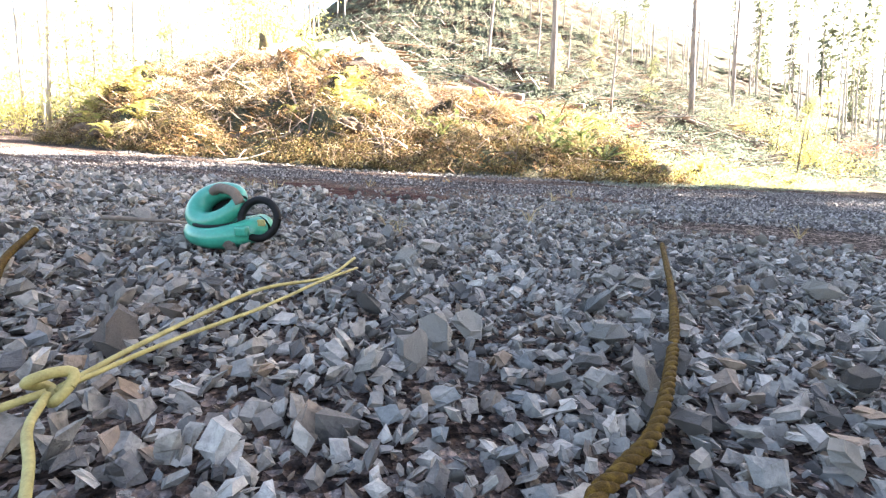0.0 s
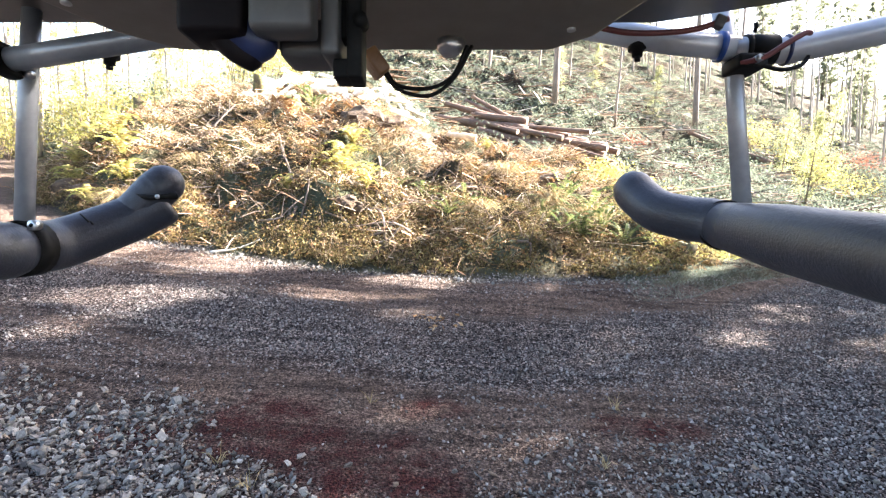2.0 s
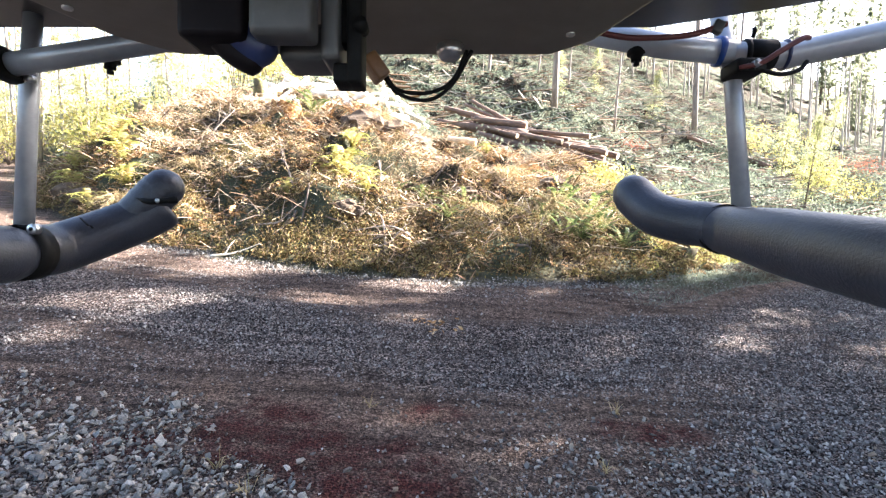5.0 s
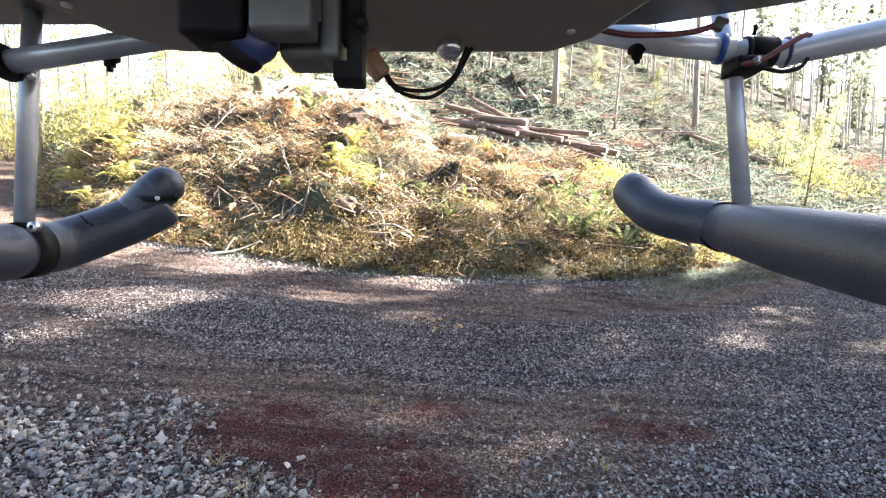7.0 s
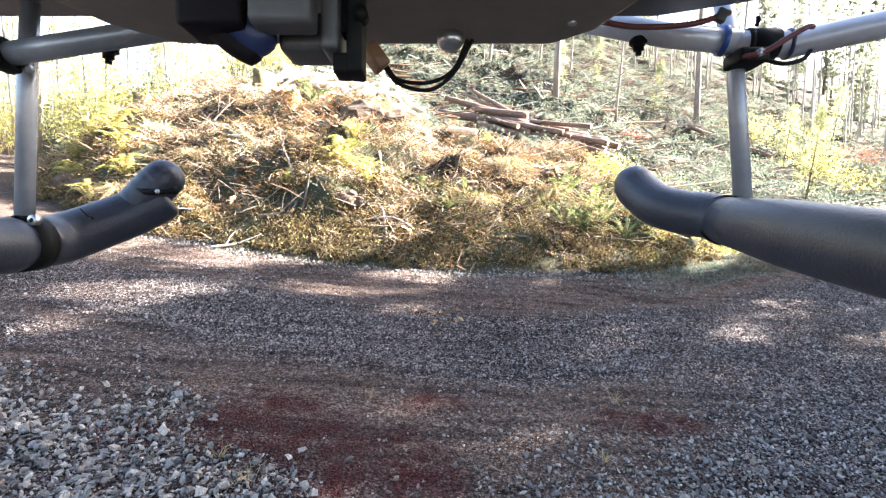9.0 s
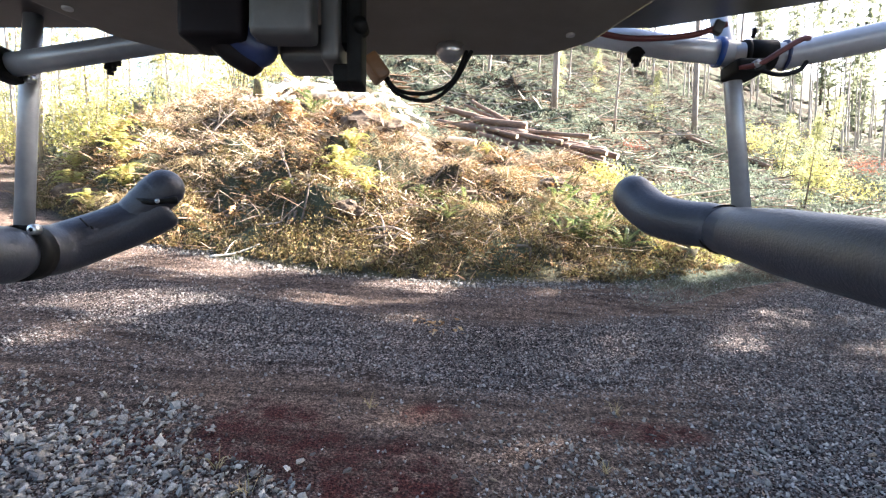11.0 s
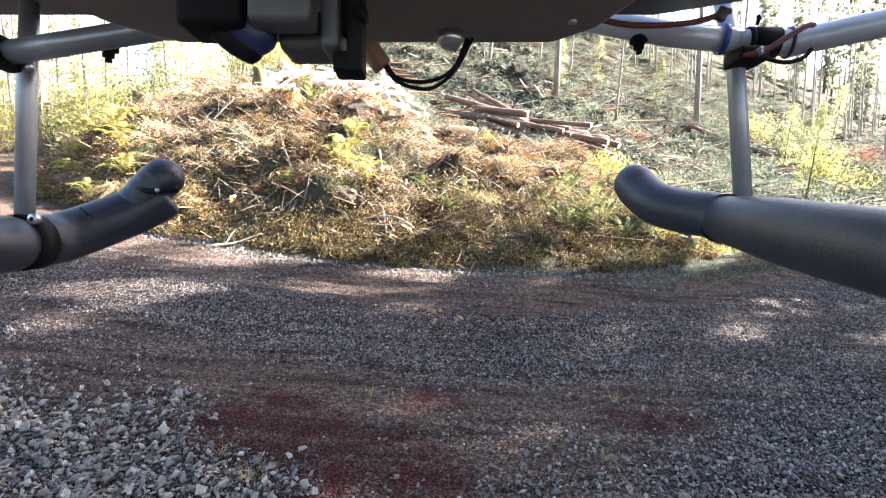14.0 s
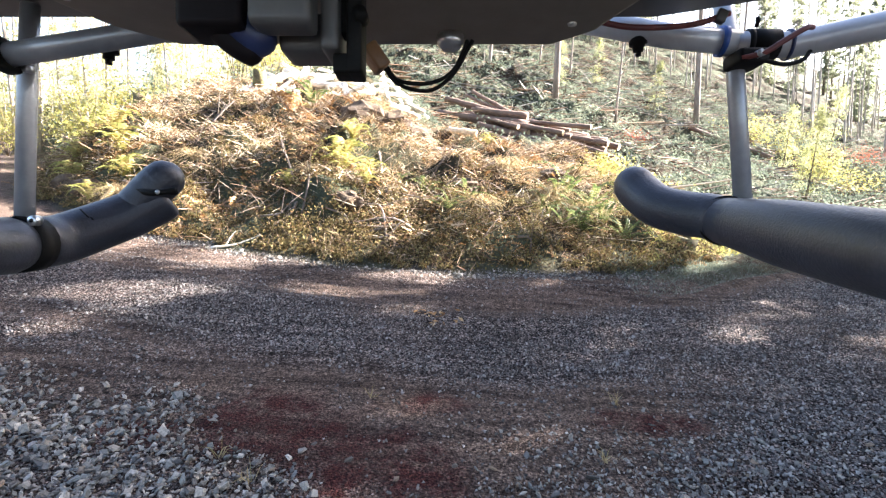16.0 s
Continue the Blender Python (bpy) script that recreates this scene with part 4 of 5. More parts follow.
roadside(27.0, 14.4, 5, 0.85, 40)


def bare_tree(x, y, tall, r, seed, label, lean=0.0, limbs=6):
    rr = random.Random(seed)
    ob = empty("bare_tree", label, "tree", "", pose(x, y, hz(x, y) - 0.1))
    pts = [Vector((lean * tall * t + 0.04 * math.sin(5 * t + seed) * r * 8, 0, tall * t)) for t in np.linspace(0, 1, 9)]
    part("trunk", tube(pts, [r * (1 - 0.6 * i / 8) for i in range(9)], 9), M_snag, ob)
    for _ in range(limbs):
        p = pts[rr.randrange(3, 9)]
        a, L = rr.uniform(0, 6.28), tall * rr.uniform(0.06, 0.2)
        e = p + Vector((math.cos(a) * L, math.sin(a) * L, L * rr.uniform(0.1, 0.9)))
        part("limb", tube([p, (p + e) / 2 + Vector((0, 0, -0.08 * L)), e], [r * 0.35, r * 0.22, r * 0.08], 5), M_snag, ob)
    return ob


bare_tree(9.2, 45.6, 24, 0.3, 1, "tall bare conifer trunk still standing on the hillside", -0.05, 3)
bare_tree(28.5, 58, 26, 0.34, 2, "tall bare trunk still standing in the clearing", -0.1, 4)
bare_tree(33.5, 58, 20, 0.2, 3, "slender bare trunk still standing in the clearing", -0.1, 4)
bare_tree(14.7, 44.5, 8, 0.13, 4, "pale leafless alder sapling with forked limbs", -0.04, 11)
bare_tree(4.4, 64, 12, 0.22, 5, "broken snag high on the hillside", 0.01, 2)
bare_tree(11, 66, 7, 0.14, 6, "thin grey snag high on the hillside", 0.0, 2)
bare_tree(16, 70, 8, 0.14, 7, "thin grey snag high on the hillside", 0.0, 2)
for x, y, size in ((23.9, 32.3, 0.95), (30, 44, 1.0), (37, 50, 1.1), (44, 57, 1.3), (27.5, 38, 0.6), (21, 52, 0.9), (34, 43, 0.6), (12, 58, 0.9), (18, 64, 1.0)):
    conifer(x, y, YOUNG, size, "young yellow-green conifer on the logged ground", "young conifers")


def bush(name, x, y, w, h, mat, n, label):
    ob = empty(name, label, "bush", "", pose(x, y, hz(x, y)))
    n *= 3
    p = rng.normal(0, 0.42, (n, 3)) * [[w, w * 0.7, h * 0.55]] + [[0, 0, h * 0.55]]
    p[:, 2] = np.abs(p[:, 2])
    v, f = leaves(p, rng.uniform(0.03, 0.075, n) * (w ** 0.5))
    part("foliage", mesh_of("foliage", v, f, mat), None, ob)
    bm = bmesh.new()
    for k in range(7):
        a = k * 0.9
        tube([(0, 0, -0.1), (0.2 * w * math.cos(a), 0.15 * w * math.sin(a), h * 0.4), (0.42 * w * math.cos(a), 0.3 * w * math.sin(a), h * 0.85)], [0.03, 0.02, 0.008], 5, True, bm)
    part("stem", bm, M_bark, ob)
    return ob


bush("red_bush", 49, 58.5, 3.4, 3.6, M_redleaf, 420, "red-leaved vine maple bush in the clearing")
bush("green_bush", 21, 36, 2.2, 2.0, M_shrub, 300, "pale green bush in the clearing")
bush("green_bush", 31, 41, 2.6, 2.6, M_bracken, 320, "yellow-green bush in the clearing")
bush("green_bush", 17, 31, 1.8, 1.3, M_shrub, 240, "low pale green bush beyond the bank")
bush("green_bush", 4.7, 15.2, 1.1, 0.9, M_bracken, 300, "yellow-green bush beside the bank")
bush("green_bush", 6.2, 16.5, 1.6, 1.1, M_bracken, 300, "yellow-green bush beside the bank")
bush("green_bush", 8.5, 15.0, 1.4, 0.9, M_bracken, 260, "yellow-green bush beside the bank")
bush("green_bush", 38, 47, 3.2, 2.6, M_shrub, 320, "pale green bush in the clearing")
for k in range(36):
    a, dist = ft.uniform(-0.95, -0.3), ft.uniform(26, 52)
    bush("understory_bush", dist * math.sin(a), dist * math.cos(a), ft.uniform(1.6, 3.4), ft.uniform(1.8, 5.0), M_bracken if k % 3 else M_shrub, 260,
         "sunlit yellow-green understory bush behind the bank")
for k in range(26):
    a, dist = ft.uniform(0.5, 0.98), ft.uniform(50, 84)
    bush("clearing_bush", dist * math.sin(a), dist * math.cos(a), ft.uniform(1.6, 3.4), ft.uniform(1.4, 4.5), M_shrub if k % 3 else M_bracken, 240,
         "pale yellow-green bush at the edge of the clearing")
bush("orange_bush", 15.2, 41, 1.3, 1.2, M_redleaf, 140, "small orange-leaved bush on the hillside")

# ---- crushed rock and road grit ----


def chips(p, size, flat, sides=5):
    """Angular stones: a skewed drum with a point or facet on top, turned at random."""
    n = len(p)
    a = np.arange(sides) * 2 * math.pi / sides + rng.uniform(-0.35, 0.35, (n, sides))
    r1, r2 = rng.uniform(0.7, 1.1, (n, sides)), rng.uniform(0.45, 0.85, (n, sides))
    low = np.stack([np.cos(a) * r1, np.sin(a) * r1, rng.uniform(-0.3, 0.05, (n, sides))], -1)
    top = np.stack([np.cos(a + 0.3) * r2, np.sin(a + 0.3) * r2, rng.uniform(0.35, 0.75, (n, sides))], -1)
    bot = np.stack([np.zeros(n), np.zeros(n), np.full(n, -0.7)], -1)[:, None]
    v = np.concatenate([low, top, bot], 1) * np.stack([np.ones(n), rng.uniform(0.6, 1.0, n), flat], -1)[:, None]
    e = rng.uniform(-1.1, 1.1, (n, 2))
    w = rng.uniform(0, 2 * math.pi, n)
    cx, sx, cy, sy, cz, sz = np.cos(e[:, 0]), np.sin(e[:, 0]), np.cos(e[:, 1]), np.sin(e[:, 1]), np.cos(w), np.sin(w)
    R = np.stack([np.stack([cz * cy, cz * sy * sx - sz * cx, cz * sy * cx + sz * sx], -1),
                  np.stack([sz * cy, sz * sy * sx + cz * cx, sz * sy * cx - cz * sx], -1),
                  np.stack([-sy, cy * sx, cy * cx], -1)], 1)
    v = np.einsum("nij,nkj->nki", R, v) * (size * 0.5)[:, None, None] + p[:, None]
    S = sides
    f = [[k, (k + 1) % S, S + (k + 1) % S] for k in range(S)] + [[k, S + (k + 1) % S, S + k] for k in range(S)]
    f += [[2 * S, (k + 1) % S, k] for k in range(S)] + [[S, S + k, S + k + 1] for k in range(1, S - 1)]
    f = np.array(f)
    return v.reshape(-1, 3), (f[None] + (np.arange(n) * (2 * S + 1))[:, None, None]).reshape(-1, 3)


EDGE_X, EDGE_Y = [-8, -5, -3.3, -2.0, -1.3, -0.6, 0.7, 1.6, 2.6, 4], [4.6, 3.7, 3.2, 2.95, 2.55, 1.95, 1.75, 1.2, 0.6, -0.2]
near_rock = lambda x, y: (y < np.interp(x, EDGE_X, EDGE_Y) + 0.15 * wave(x, y, 5.0) + rng.normal(0, 0.16, len(x)))


def rock_layer(n, x0, x1, y0, y1, s0, s1, lift):
    x, y = scatter(n, x0 - 0.5, x1 + 0.5, y0 - 0.6, y1 + 0.5, near_rock)
    fade = sstep(x0 - 0.5, x0 + 0.3, x) * sstep(x1 + 0.5, x1 - 0.3, x) * sstep(y0 - 0.6, y0, y) * sstep(y1 + 0.5, y1 - 0.3, y)
    ok = rng.random(len(x)) < fade + 0.25 * wave(x, y, 3.0)
    x, y = x[ok], y[ok]
    s = rng.uniform(s0, s1, len(x)) * rng.choice([0.55, 0.85, 1.25], len(x), p=[0.5, 0.38, 0.12])
    return chips(on_ground(x, y) + (s * lift)[:, None] * [[0, 0, 1]], s * 1.1, rng.uniform(0.22, 0.6, len(x)), 4)


layers = [rock_layer(26000, -1.7, 2.0, -0.75, 1.6, 0.018, 0.042, 0.12), rock_layer(20000, -1.3, 1.5, -0.75, 0.9, 0.018, 0.042, 0.5), rock_layer(13000, -5.5, 3.2, -0.6, 4.8, 0.026, 0.054, 0.15),
          rock_layer(12500, -5.5, -0.3, 1.6, 4.8, 0.03, 0.07, 0.35)]
base = np.cumsum([0] + [len(v) for v, f in layers])
gravel = stuff("crushed_rock", np.concatenate([v for v, f in layers]), np.concatenate([f + b for (v, f), b in zip(layers, base)]), M_stones,
               "loose grey angular crushed rock covering the turnout", "gravel")
x, y = scatter(72000, -8.0, 8.5, 2.0, 8.4, lambda x, y: (behind_base(x, y) < 0.2) & (rng.random(len(x)) > 0.75 * red_mask(x, y)) & (rng.random(len(x)) > 0.95 * mud_mask(x, y)) & (rng.random(len(x)) < 0.45 + 0.3 * wave(x, y, 1.3) + 0.25 * (y < 3.6) + 0.3 * ((x > 1) & (y < 4))))
n = len(x)
s = rng.gamma(3.0, 0.005, n) + 0.008
v, f = chips(on_ground(x, y) + (s * 0.15)[:, None] * [[0, 0, 1]], s, rng.uniform(0.5, 0.9, n), 3)
stuff("road_grit", v, f, M_grit, "small grey stones scattered over the packed road", "gravel")
x, y = scatter(4200, -2.5, 4.4, 1.7, 3.9, lambda x, y: rng.random(len(x)) < (0.35 + 0.5 * wave(x, y, 2.0, 1.0)) * (1 - 0.8 * red_mask(x, y)) * sstep(3.6, 2.4, y))
n = len(x)
s = rng.gamma(3.0, 0.0055, n) + 0.012
v, f = chips(on_ground(x, y) + (s * 0.2)[:, None] * [[0, 0, 1]], s * 1.1, rng.uniform(0.25, 0.6, n), 4)
stuff("scattered_rock", v, f, M_stones, "pale loose stones scattered round the red soil", "gravel")
x, y = scatter(1800, -7, 3.2, 6, 9.5, lambda x, y: np.abs(behind_base(x, y) + 0.12) < 0.16)
n = len(x)
s = rng.gamma(3.0, 0.009, n) + 0.012
v, f = chips(on_ground(x, y) + (s * 0.2)[:, None] * [[0, 0, 1]], s, rng.uniform(0.5, 0.9, n))
stuff("edge_rock", v, f, M_stones, "line of loose stones along the foot of the bank", "gravel")

# larger stones that can be told apart
STONES = []
for k in range(14):
    v, f = chips(np.zeros((1, 3)), np.array([1.0]), rng.uniform(0.4, 0.8, 1), 6)
    STONES.append(mesh_of("stone", v, f, M_stone))
for k in range(230):
    x, y = (rng.uniform(-1.3, 1.3), rng.uniform(-0.55, 0.9)) if k < 150 else (rng.uniform(-3.2, 1.5), rng.uniform(0.9, 2.6))
    s = rng.uniform(0.04, 0.075) * (1.3 if k % 9 == 0 else 1)
    if y < 0.25 and abs(x + 0.13 - 0.24 * (y - 0.18)) < 0.09 or (y < -0.4 and -0.5 < x < -0.1):
        continue
    ob = part("stone", STONES[k % 14], None, gravel)
    ob.matrix_local = Matrix.LocRotScale((x, y, hz(x, y) + 0.28 * s + 0.012), Euler((rng.uniform(-0.3, 0.3), rng.uniform(-0.3, 0.3), rng.uniform(0, 6.28))), (s,) * 3)

# ---- things on the crushed rock ----


def at(x, y, up):
    return Vector((x, y, hz(x, y) + up))


def rope_block():
    """A teal moulded block with a slot, a dark ring and a brown strap."""
    ob = empty("rope_block", "glossy teal plastic rope block with a dark steel ring", "rope block", "", pose(-0.54, 0.42, hz(-0.54, 0.42) + 0.03, 6, -4, -12))
    low = [Vector((0.098 * math.cos(a), 0.074 * math.sin(a), 0.03 + 0.006 * math.cos(2 * a))) for a in np.linspace(0, 2 * math.pi, 33)]
    part("shell", tube(low, [0.03 + 0.006 * math.cos(a) for a in np.linspace(0, 2 * math.pi, 33)], 14, False), M_teal, ob)
    tip = pose(-0.022, -0.008, 0.098, 48, -14, 0)
    high = [tip @ Vector((0.073 * math.cos(a) * (1 + 0.15 * math.cos(a)), 0.05 * math.sin(a), 0)) for a in np.linspace(0, 2 * math.pi, 33)]
    part("shell", tube(high, [0.027 - 0.006 * math.cos(a) for a in np.linspace(0, 2 * math.pi, 33)], 14, False), M_teal, ob)
    part("web", box((0.11, 0.07, 0.012), (-0.015, 0.012, 0.082), 0.005, pose(0, 0, 0, 48, -14, 0)), M_black, ob, "dark recess inside the block")
    part("groove", tube([p + Vector((0, 0, 0.03)) for p in low], 0.006, 8, False), M_black, ob, "dark rope groove")
    ringp = [Vector((0.13 + 0.055 * math.cos(a), -0.035 + 0.018 * math.sin(a), 0.07 + 0.05 * math.sin(a))) for a in np.linspace(0, 2 * math.pi, 25)]
    part("ring", tube(ringp, 0.0105, 10, False), M_black, ob, "dark steel ring")
    part("buckle", box((0.034, 0.022, 0.026), (0.1, -0.075, 0.045), 0.005), M_teal, ob)
    part("tag", box((0.022, 0.006, 0.018), (0.142, -0.045, 0.062), 0.002), M_cord, ob, "yellow tag")
    part("strap", tube(spline([(-0.05, 0.02, 0.13), (0.0, -0.01, 0.15), (0.05, -0.02, 0.142), (0.075, -0.03, 0.112)], 6), 0.014, 10), M_bark, ob, "brown strap")


rope_block()


def cord():
    ob = empty("thin_cord", "thin pale yellow cord knotted in a loop on the crushed rock", "cord", "", Matrix.Translation(at(-0.3, -0.42, 0)))
    o = ob.location
    line = lambda pts, r, name: part(name, tube([p - o for p in spline([at(*p) for p in pts], 8)], r, 8), M_cord, ob)
    line([(-0.13, 0.18, 0.05), (-0.16, 0.02, 0.04), (-0.23, -0.15, 0.055), (-0.275, -0.37, 0.05), (-0.29, -0.5, 0.05)], 0.0034, "strand")
    line([(-0.11, 0.1, 0.045), (-0.15, -0.05, 0.05), (-0.2, -0.22, 0.045), (-0.25, -0.38, 0.05), (-0.285, -0.51, 0.052)], 0.003, "strand")
    line([(-0.295, -0.51, 0.05), (-0.33, -0.55, 0.045), (-0.37, -0.59, 0.04), (-0.42, -0.64, 0.035)], 0.0042, "tail")
    line([(-0.29, -0.515, 0.05), (-0.27, -0.56, 0.045), (-0.235, -0.6, 0.04), (-0.19, -0.66, 0.035)], 0.0042, "tail")
    knot = [at(-0.292, -0.507, 0.055) - o + Vector((0.017 * math.cos(a), 0.012 * math.sin(2 * a), 0.013 * math.sin(a))) for a in np.linspace(0, 2 * math.pi, 25)]
    part("knot", tube(knot, 0.0055, 8, False), M_cord, ob, "brownish knot")


cord()


def lifting_rope():
    """The thick lifting rope, let fall in an open loop: three twisted strands on the stones."""
    run = spline([at(*p) for p in LOOP], 40)
    ob = empty("rope", "thick brown and gold twisted rope lying on crushed rock", "rope", "", Matrix.Translation(run[0]))
    walked, across, rr = 0.0, [], np.random.default_rng(61)
    for i, p in enumerate(run):
        d = (run[min(i + 1, len(run) - 1)] - run[max(i - 1, 0)]).normalized()
        u = (Vector((0, 0, 1)) - d * d.z).normalized()
        walked += (p - run[i - 1]).length if i else 0.0
        across.append((p - run[0], u, d.cross(u), walked * 2 * math.pi / 0.055))
    for k in range(3):
        pts = [p + (u * math.cos(a + k * 2.094) + w * math.sin(a + k * 2.094)) * 0.0038 for p, u, w, a in across]
        part("strand", tube(pts, [0.0048 * (1 + 0.05 * math.sin(i * 0.9 + k)) for i in range(len(pts))], 8), M_rope, ob)
    k = rr.integers(0, len(across), 1200)
    ang = rr.uniform(0, 2 * math.pi, len(k))
    out = np.array([across[i][1] * math.cos(a) + across[i][2] * math.sin(a) for i, a in zip(k, ang)])
    v, f = sticks(np.array([across[i][0] for i in k]) + out * 0.0068, out + rr.normal(0, 0.7, (len(k), 3)), rr.uniform(0.001, 0.003, len(k)), np.full(len(k), 0.0002))
    tagged(part("fuzz", mesh_of("fuzz", v, f, M_rope), None, ob, "fine loose fibre of the rope"), kind="stuff")


LOOP = [(-1.0, 0.3, 0.045), (-0.81, 0.0, 0.045), (-0.53, -0.35, 0.045), (-0.42, -0.62, 0.045), (-0.28, -0.92, 0.045), (0.0, -1.05, 0.045), (0.17, -0.82, 0.045), (0.2, -0.63, 0.045),
        (0.24, -0.57, 0.045), (0.3, -0.5, 0.045), (0.38, -0.36, 0.045), (0.52, -0.07, 0.045), (0.72, 0.41, 0.045), (0.86, 0.75, 0.045)]
lifting_rope()
branch([(-1.05, 0.62, 0.035), (-0.85, 0.6, 0.04), (-0.62, 0.55, 0.05)], 0.009, M_bark, "thin dark stick lying on the crushed rock", 0, 93)


def sprout(x, y, n, h, label):
    ob = empty("grass_tuft", label, "grass tuft", "weeds in the gravel", pose(x, y, hz(x, y)))
    v, f = blades(rng.normal(0, 0.012, (n, 3)) * [[1, 1, 0]], pointing(n, 1.6), rng.uniform(0.5, 1, n) * h, np.full(n, 0.0022), rng.uniform(0.1, 0.6, n))
    part("tuft", mesh_of("tuft", v, f, M_grass), None, ob)


def leaf_litter(x, y, n, mat, label):
    ob = empty("leaf_litter", label, "fallen leaves", "", pose(x, y, hz(x, y) + 0.01))
    v, f = leaves(rng.normal(0, 0.09, (n, 3)) * [[1.3, 0.7, 0.05]] + [[0, 0, 0.012]], rng.uniform(0.02, 0.045, n), 1.5)
    part("leaf", mesh_of("leaf", v, f, mat), None, ob)


leaf_litter(-0.2, 5.15, 26, M_deadfern, "small scatter of orange-brown fallen leaves on the road")
leaf_litter(-0.05, 4.9, 9, M_deadfern, "few dry brown leaves lying on the road")
for x, y in ((-1.35, 2.55), (-1.1, 2.35), (1.9, 1.5), (1.2, 3.4), (-0.1, 0.75), (0.5, 1.4), (-0.6, 3.3), (0.9, 2.7)):
    sprout(x, y, 11, 0.16, "small dry weed growing through the gravel")


# ---- the drone, hovering: x to its right, y ahead, z up from the lens ----
drone = empty("drone", "heavy-lift drone hovering with grey foam-sleeved skids", "drone", "", look(H, H + AIM, 3.4) @ pose(0, 0, 0, -90, 0, 0))


def ring_at(p, d, r, w, mat, name, parent, label=""):
    d = Vector(d).normalized()
    p = Vector(p)
    return part(name, tube([p - d * w / 2, p - d * w / 2, p + d * w / 2, p + d * w / 2], [r * 0.97, r, r, r * 0.97], 20), mat, parent, label)


def rounded(pts, r):
    """Radii for a sleeve that ends in a dome."""
    d = (pts[-1] - pts[-2]).normalized()
    dome = [pts[-1] + d * r * math.sin(a) for a in (0.35, 0.7, 1.0, 1.25, 1.45)]
    return pts + dome, [0.93 * r] + [r] * (len(pts) - 1) + [r * math.cos(a) for a in (0.35, 0.7, 1.0, 1.25, 1.45)]


# hull
part("hull", prism([(-0.226, 0.412), (0.093, 0.412), (0.122, 0.385), (0.19, 0.2), (0.19, -0.25), (0.1, -0.42), (-0.24, -0.42), (-0.33, -0.25), (-0.33, 0.2), (-0.262, 0.375)], 0.172, 0.232, 0.004), M_belly, drone, "pale grey underside plate")
part("top_plate", prism([(-0.56, 0.53), (0.235, 0.53), (0.42, 0.46), (0.46, 0.3), (0.46, -0.4), (0.2, -0.6), (-0.35, -0.6), (-0.62, -0.4), (-0.62, 0.45)], 0.252, 0.275, 0.004), M_hull, drone, "wide grey upper plate")
for x in (-0.29, 0.145):
    part("side_rail", box((0.014, 0.62, 0.02), (x, 0.12, 0.242), 0.003), M_black, drone, "black rail under the upper plate")

# booms
part("boom", tube([(-0.426, 0.46, 0.1826), (-0.35, 0.46, 0.1947), (-0.274, 0.46, 0.2068), (-0.2, 0.46, 0.2186)], 0.0112, 20), M_tube, drone)
part("boom", tube([(0.33, 0.54, 0.2265), (0.388, 0.53, 0.2225), (0.457, 0.49, 0.2267), (0.56, 0.43, 0.233)], 0.0142, 20), M_boom, drone)
part("boom", tube([(0.334, 0.54, 0.2285), (0.262, 0.55, 0.2405), (0.14, 0.57, 0.272)], 0.0138, 20), M_boom, drone)
part("boom", tube([(-0.37, 0.60, 0.27), (-0.20, 0.58, 0.262)], 0.0145, 20), M_tube, drone)

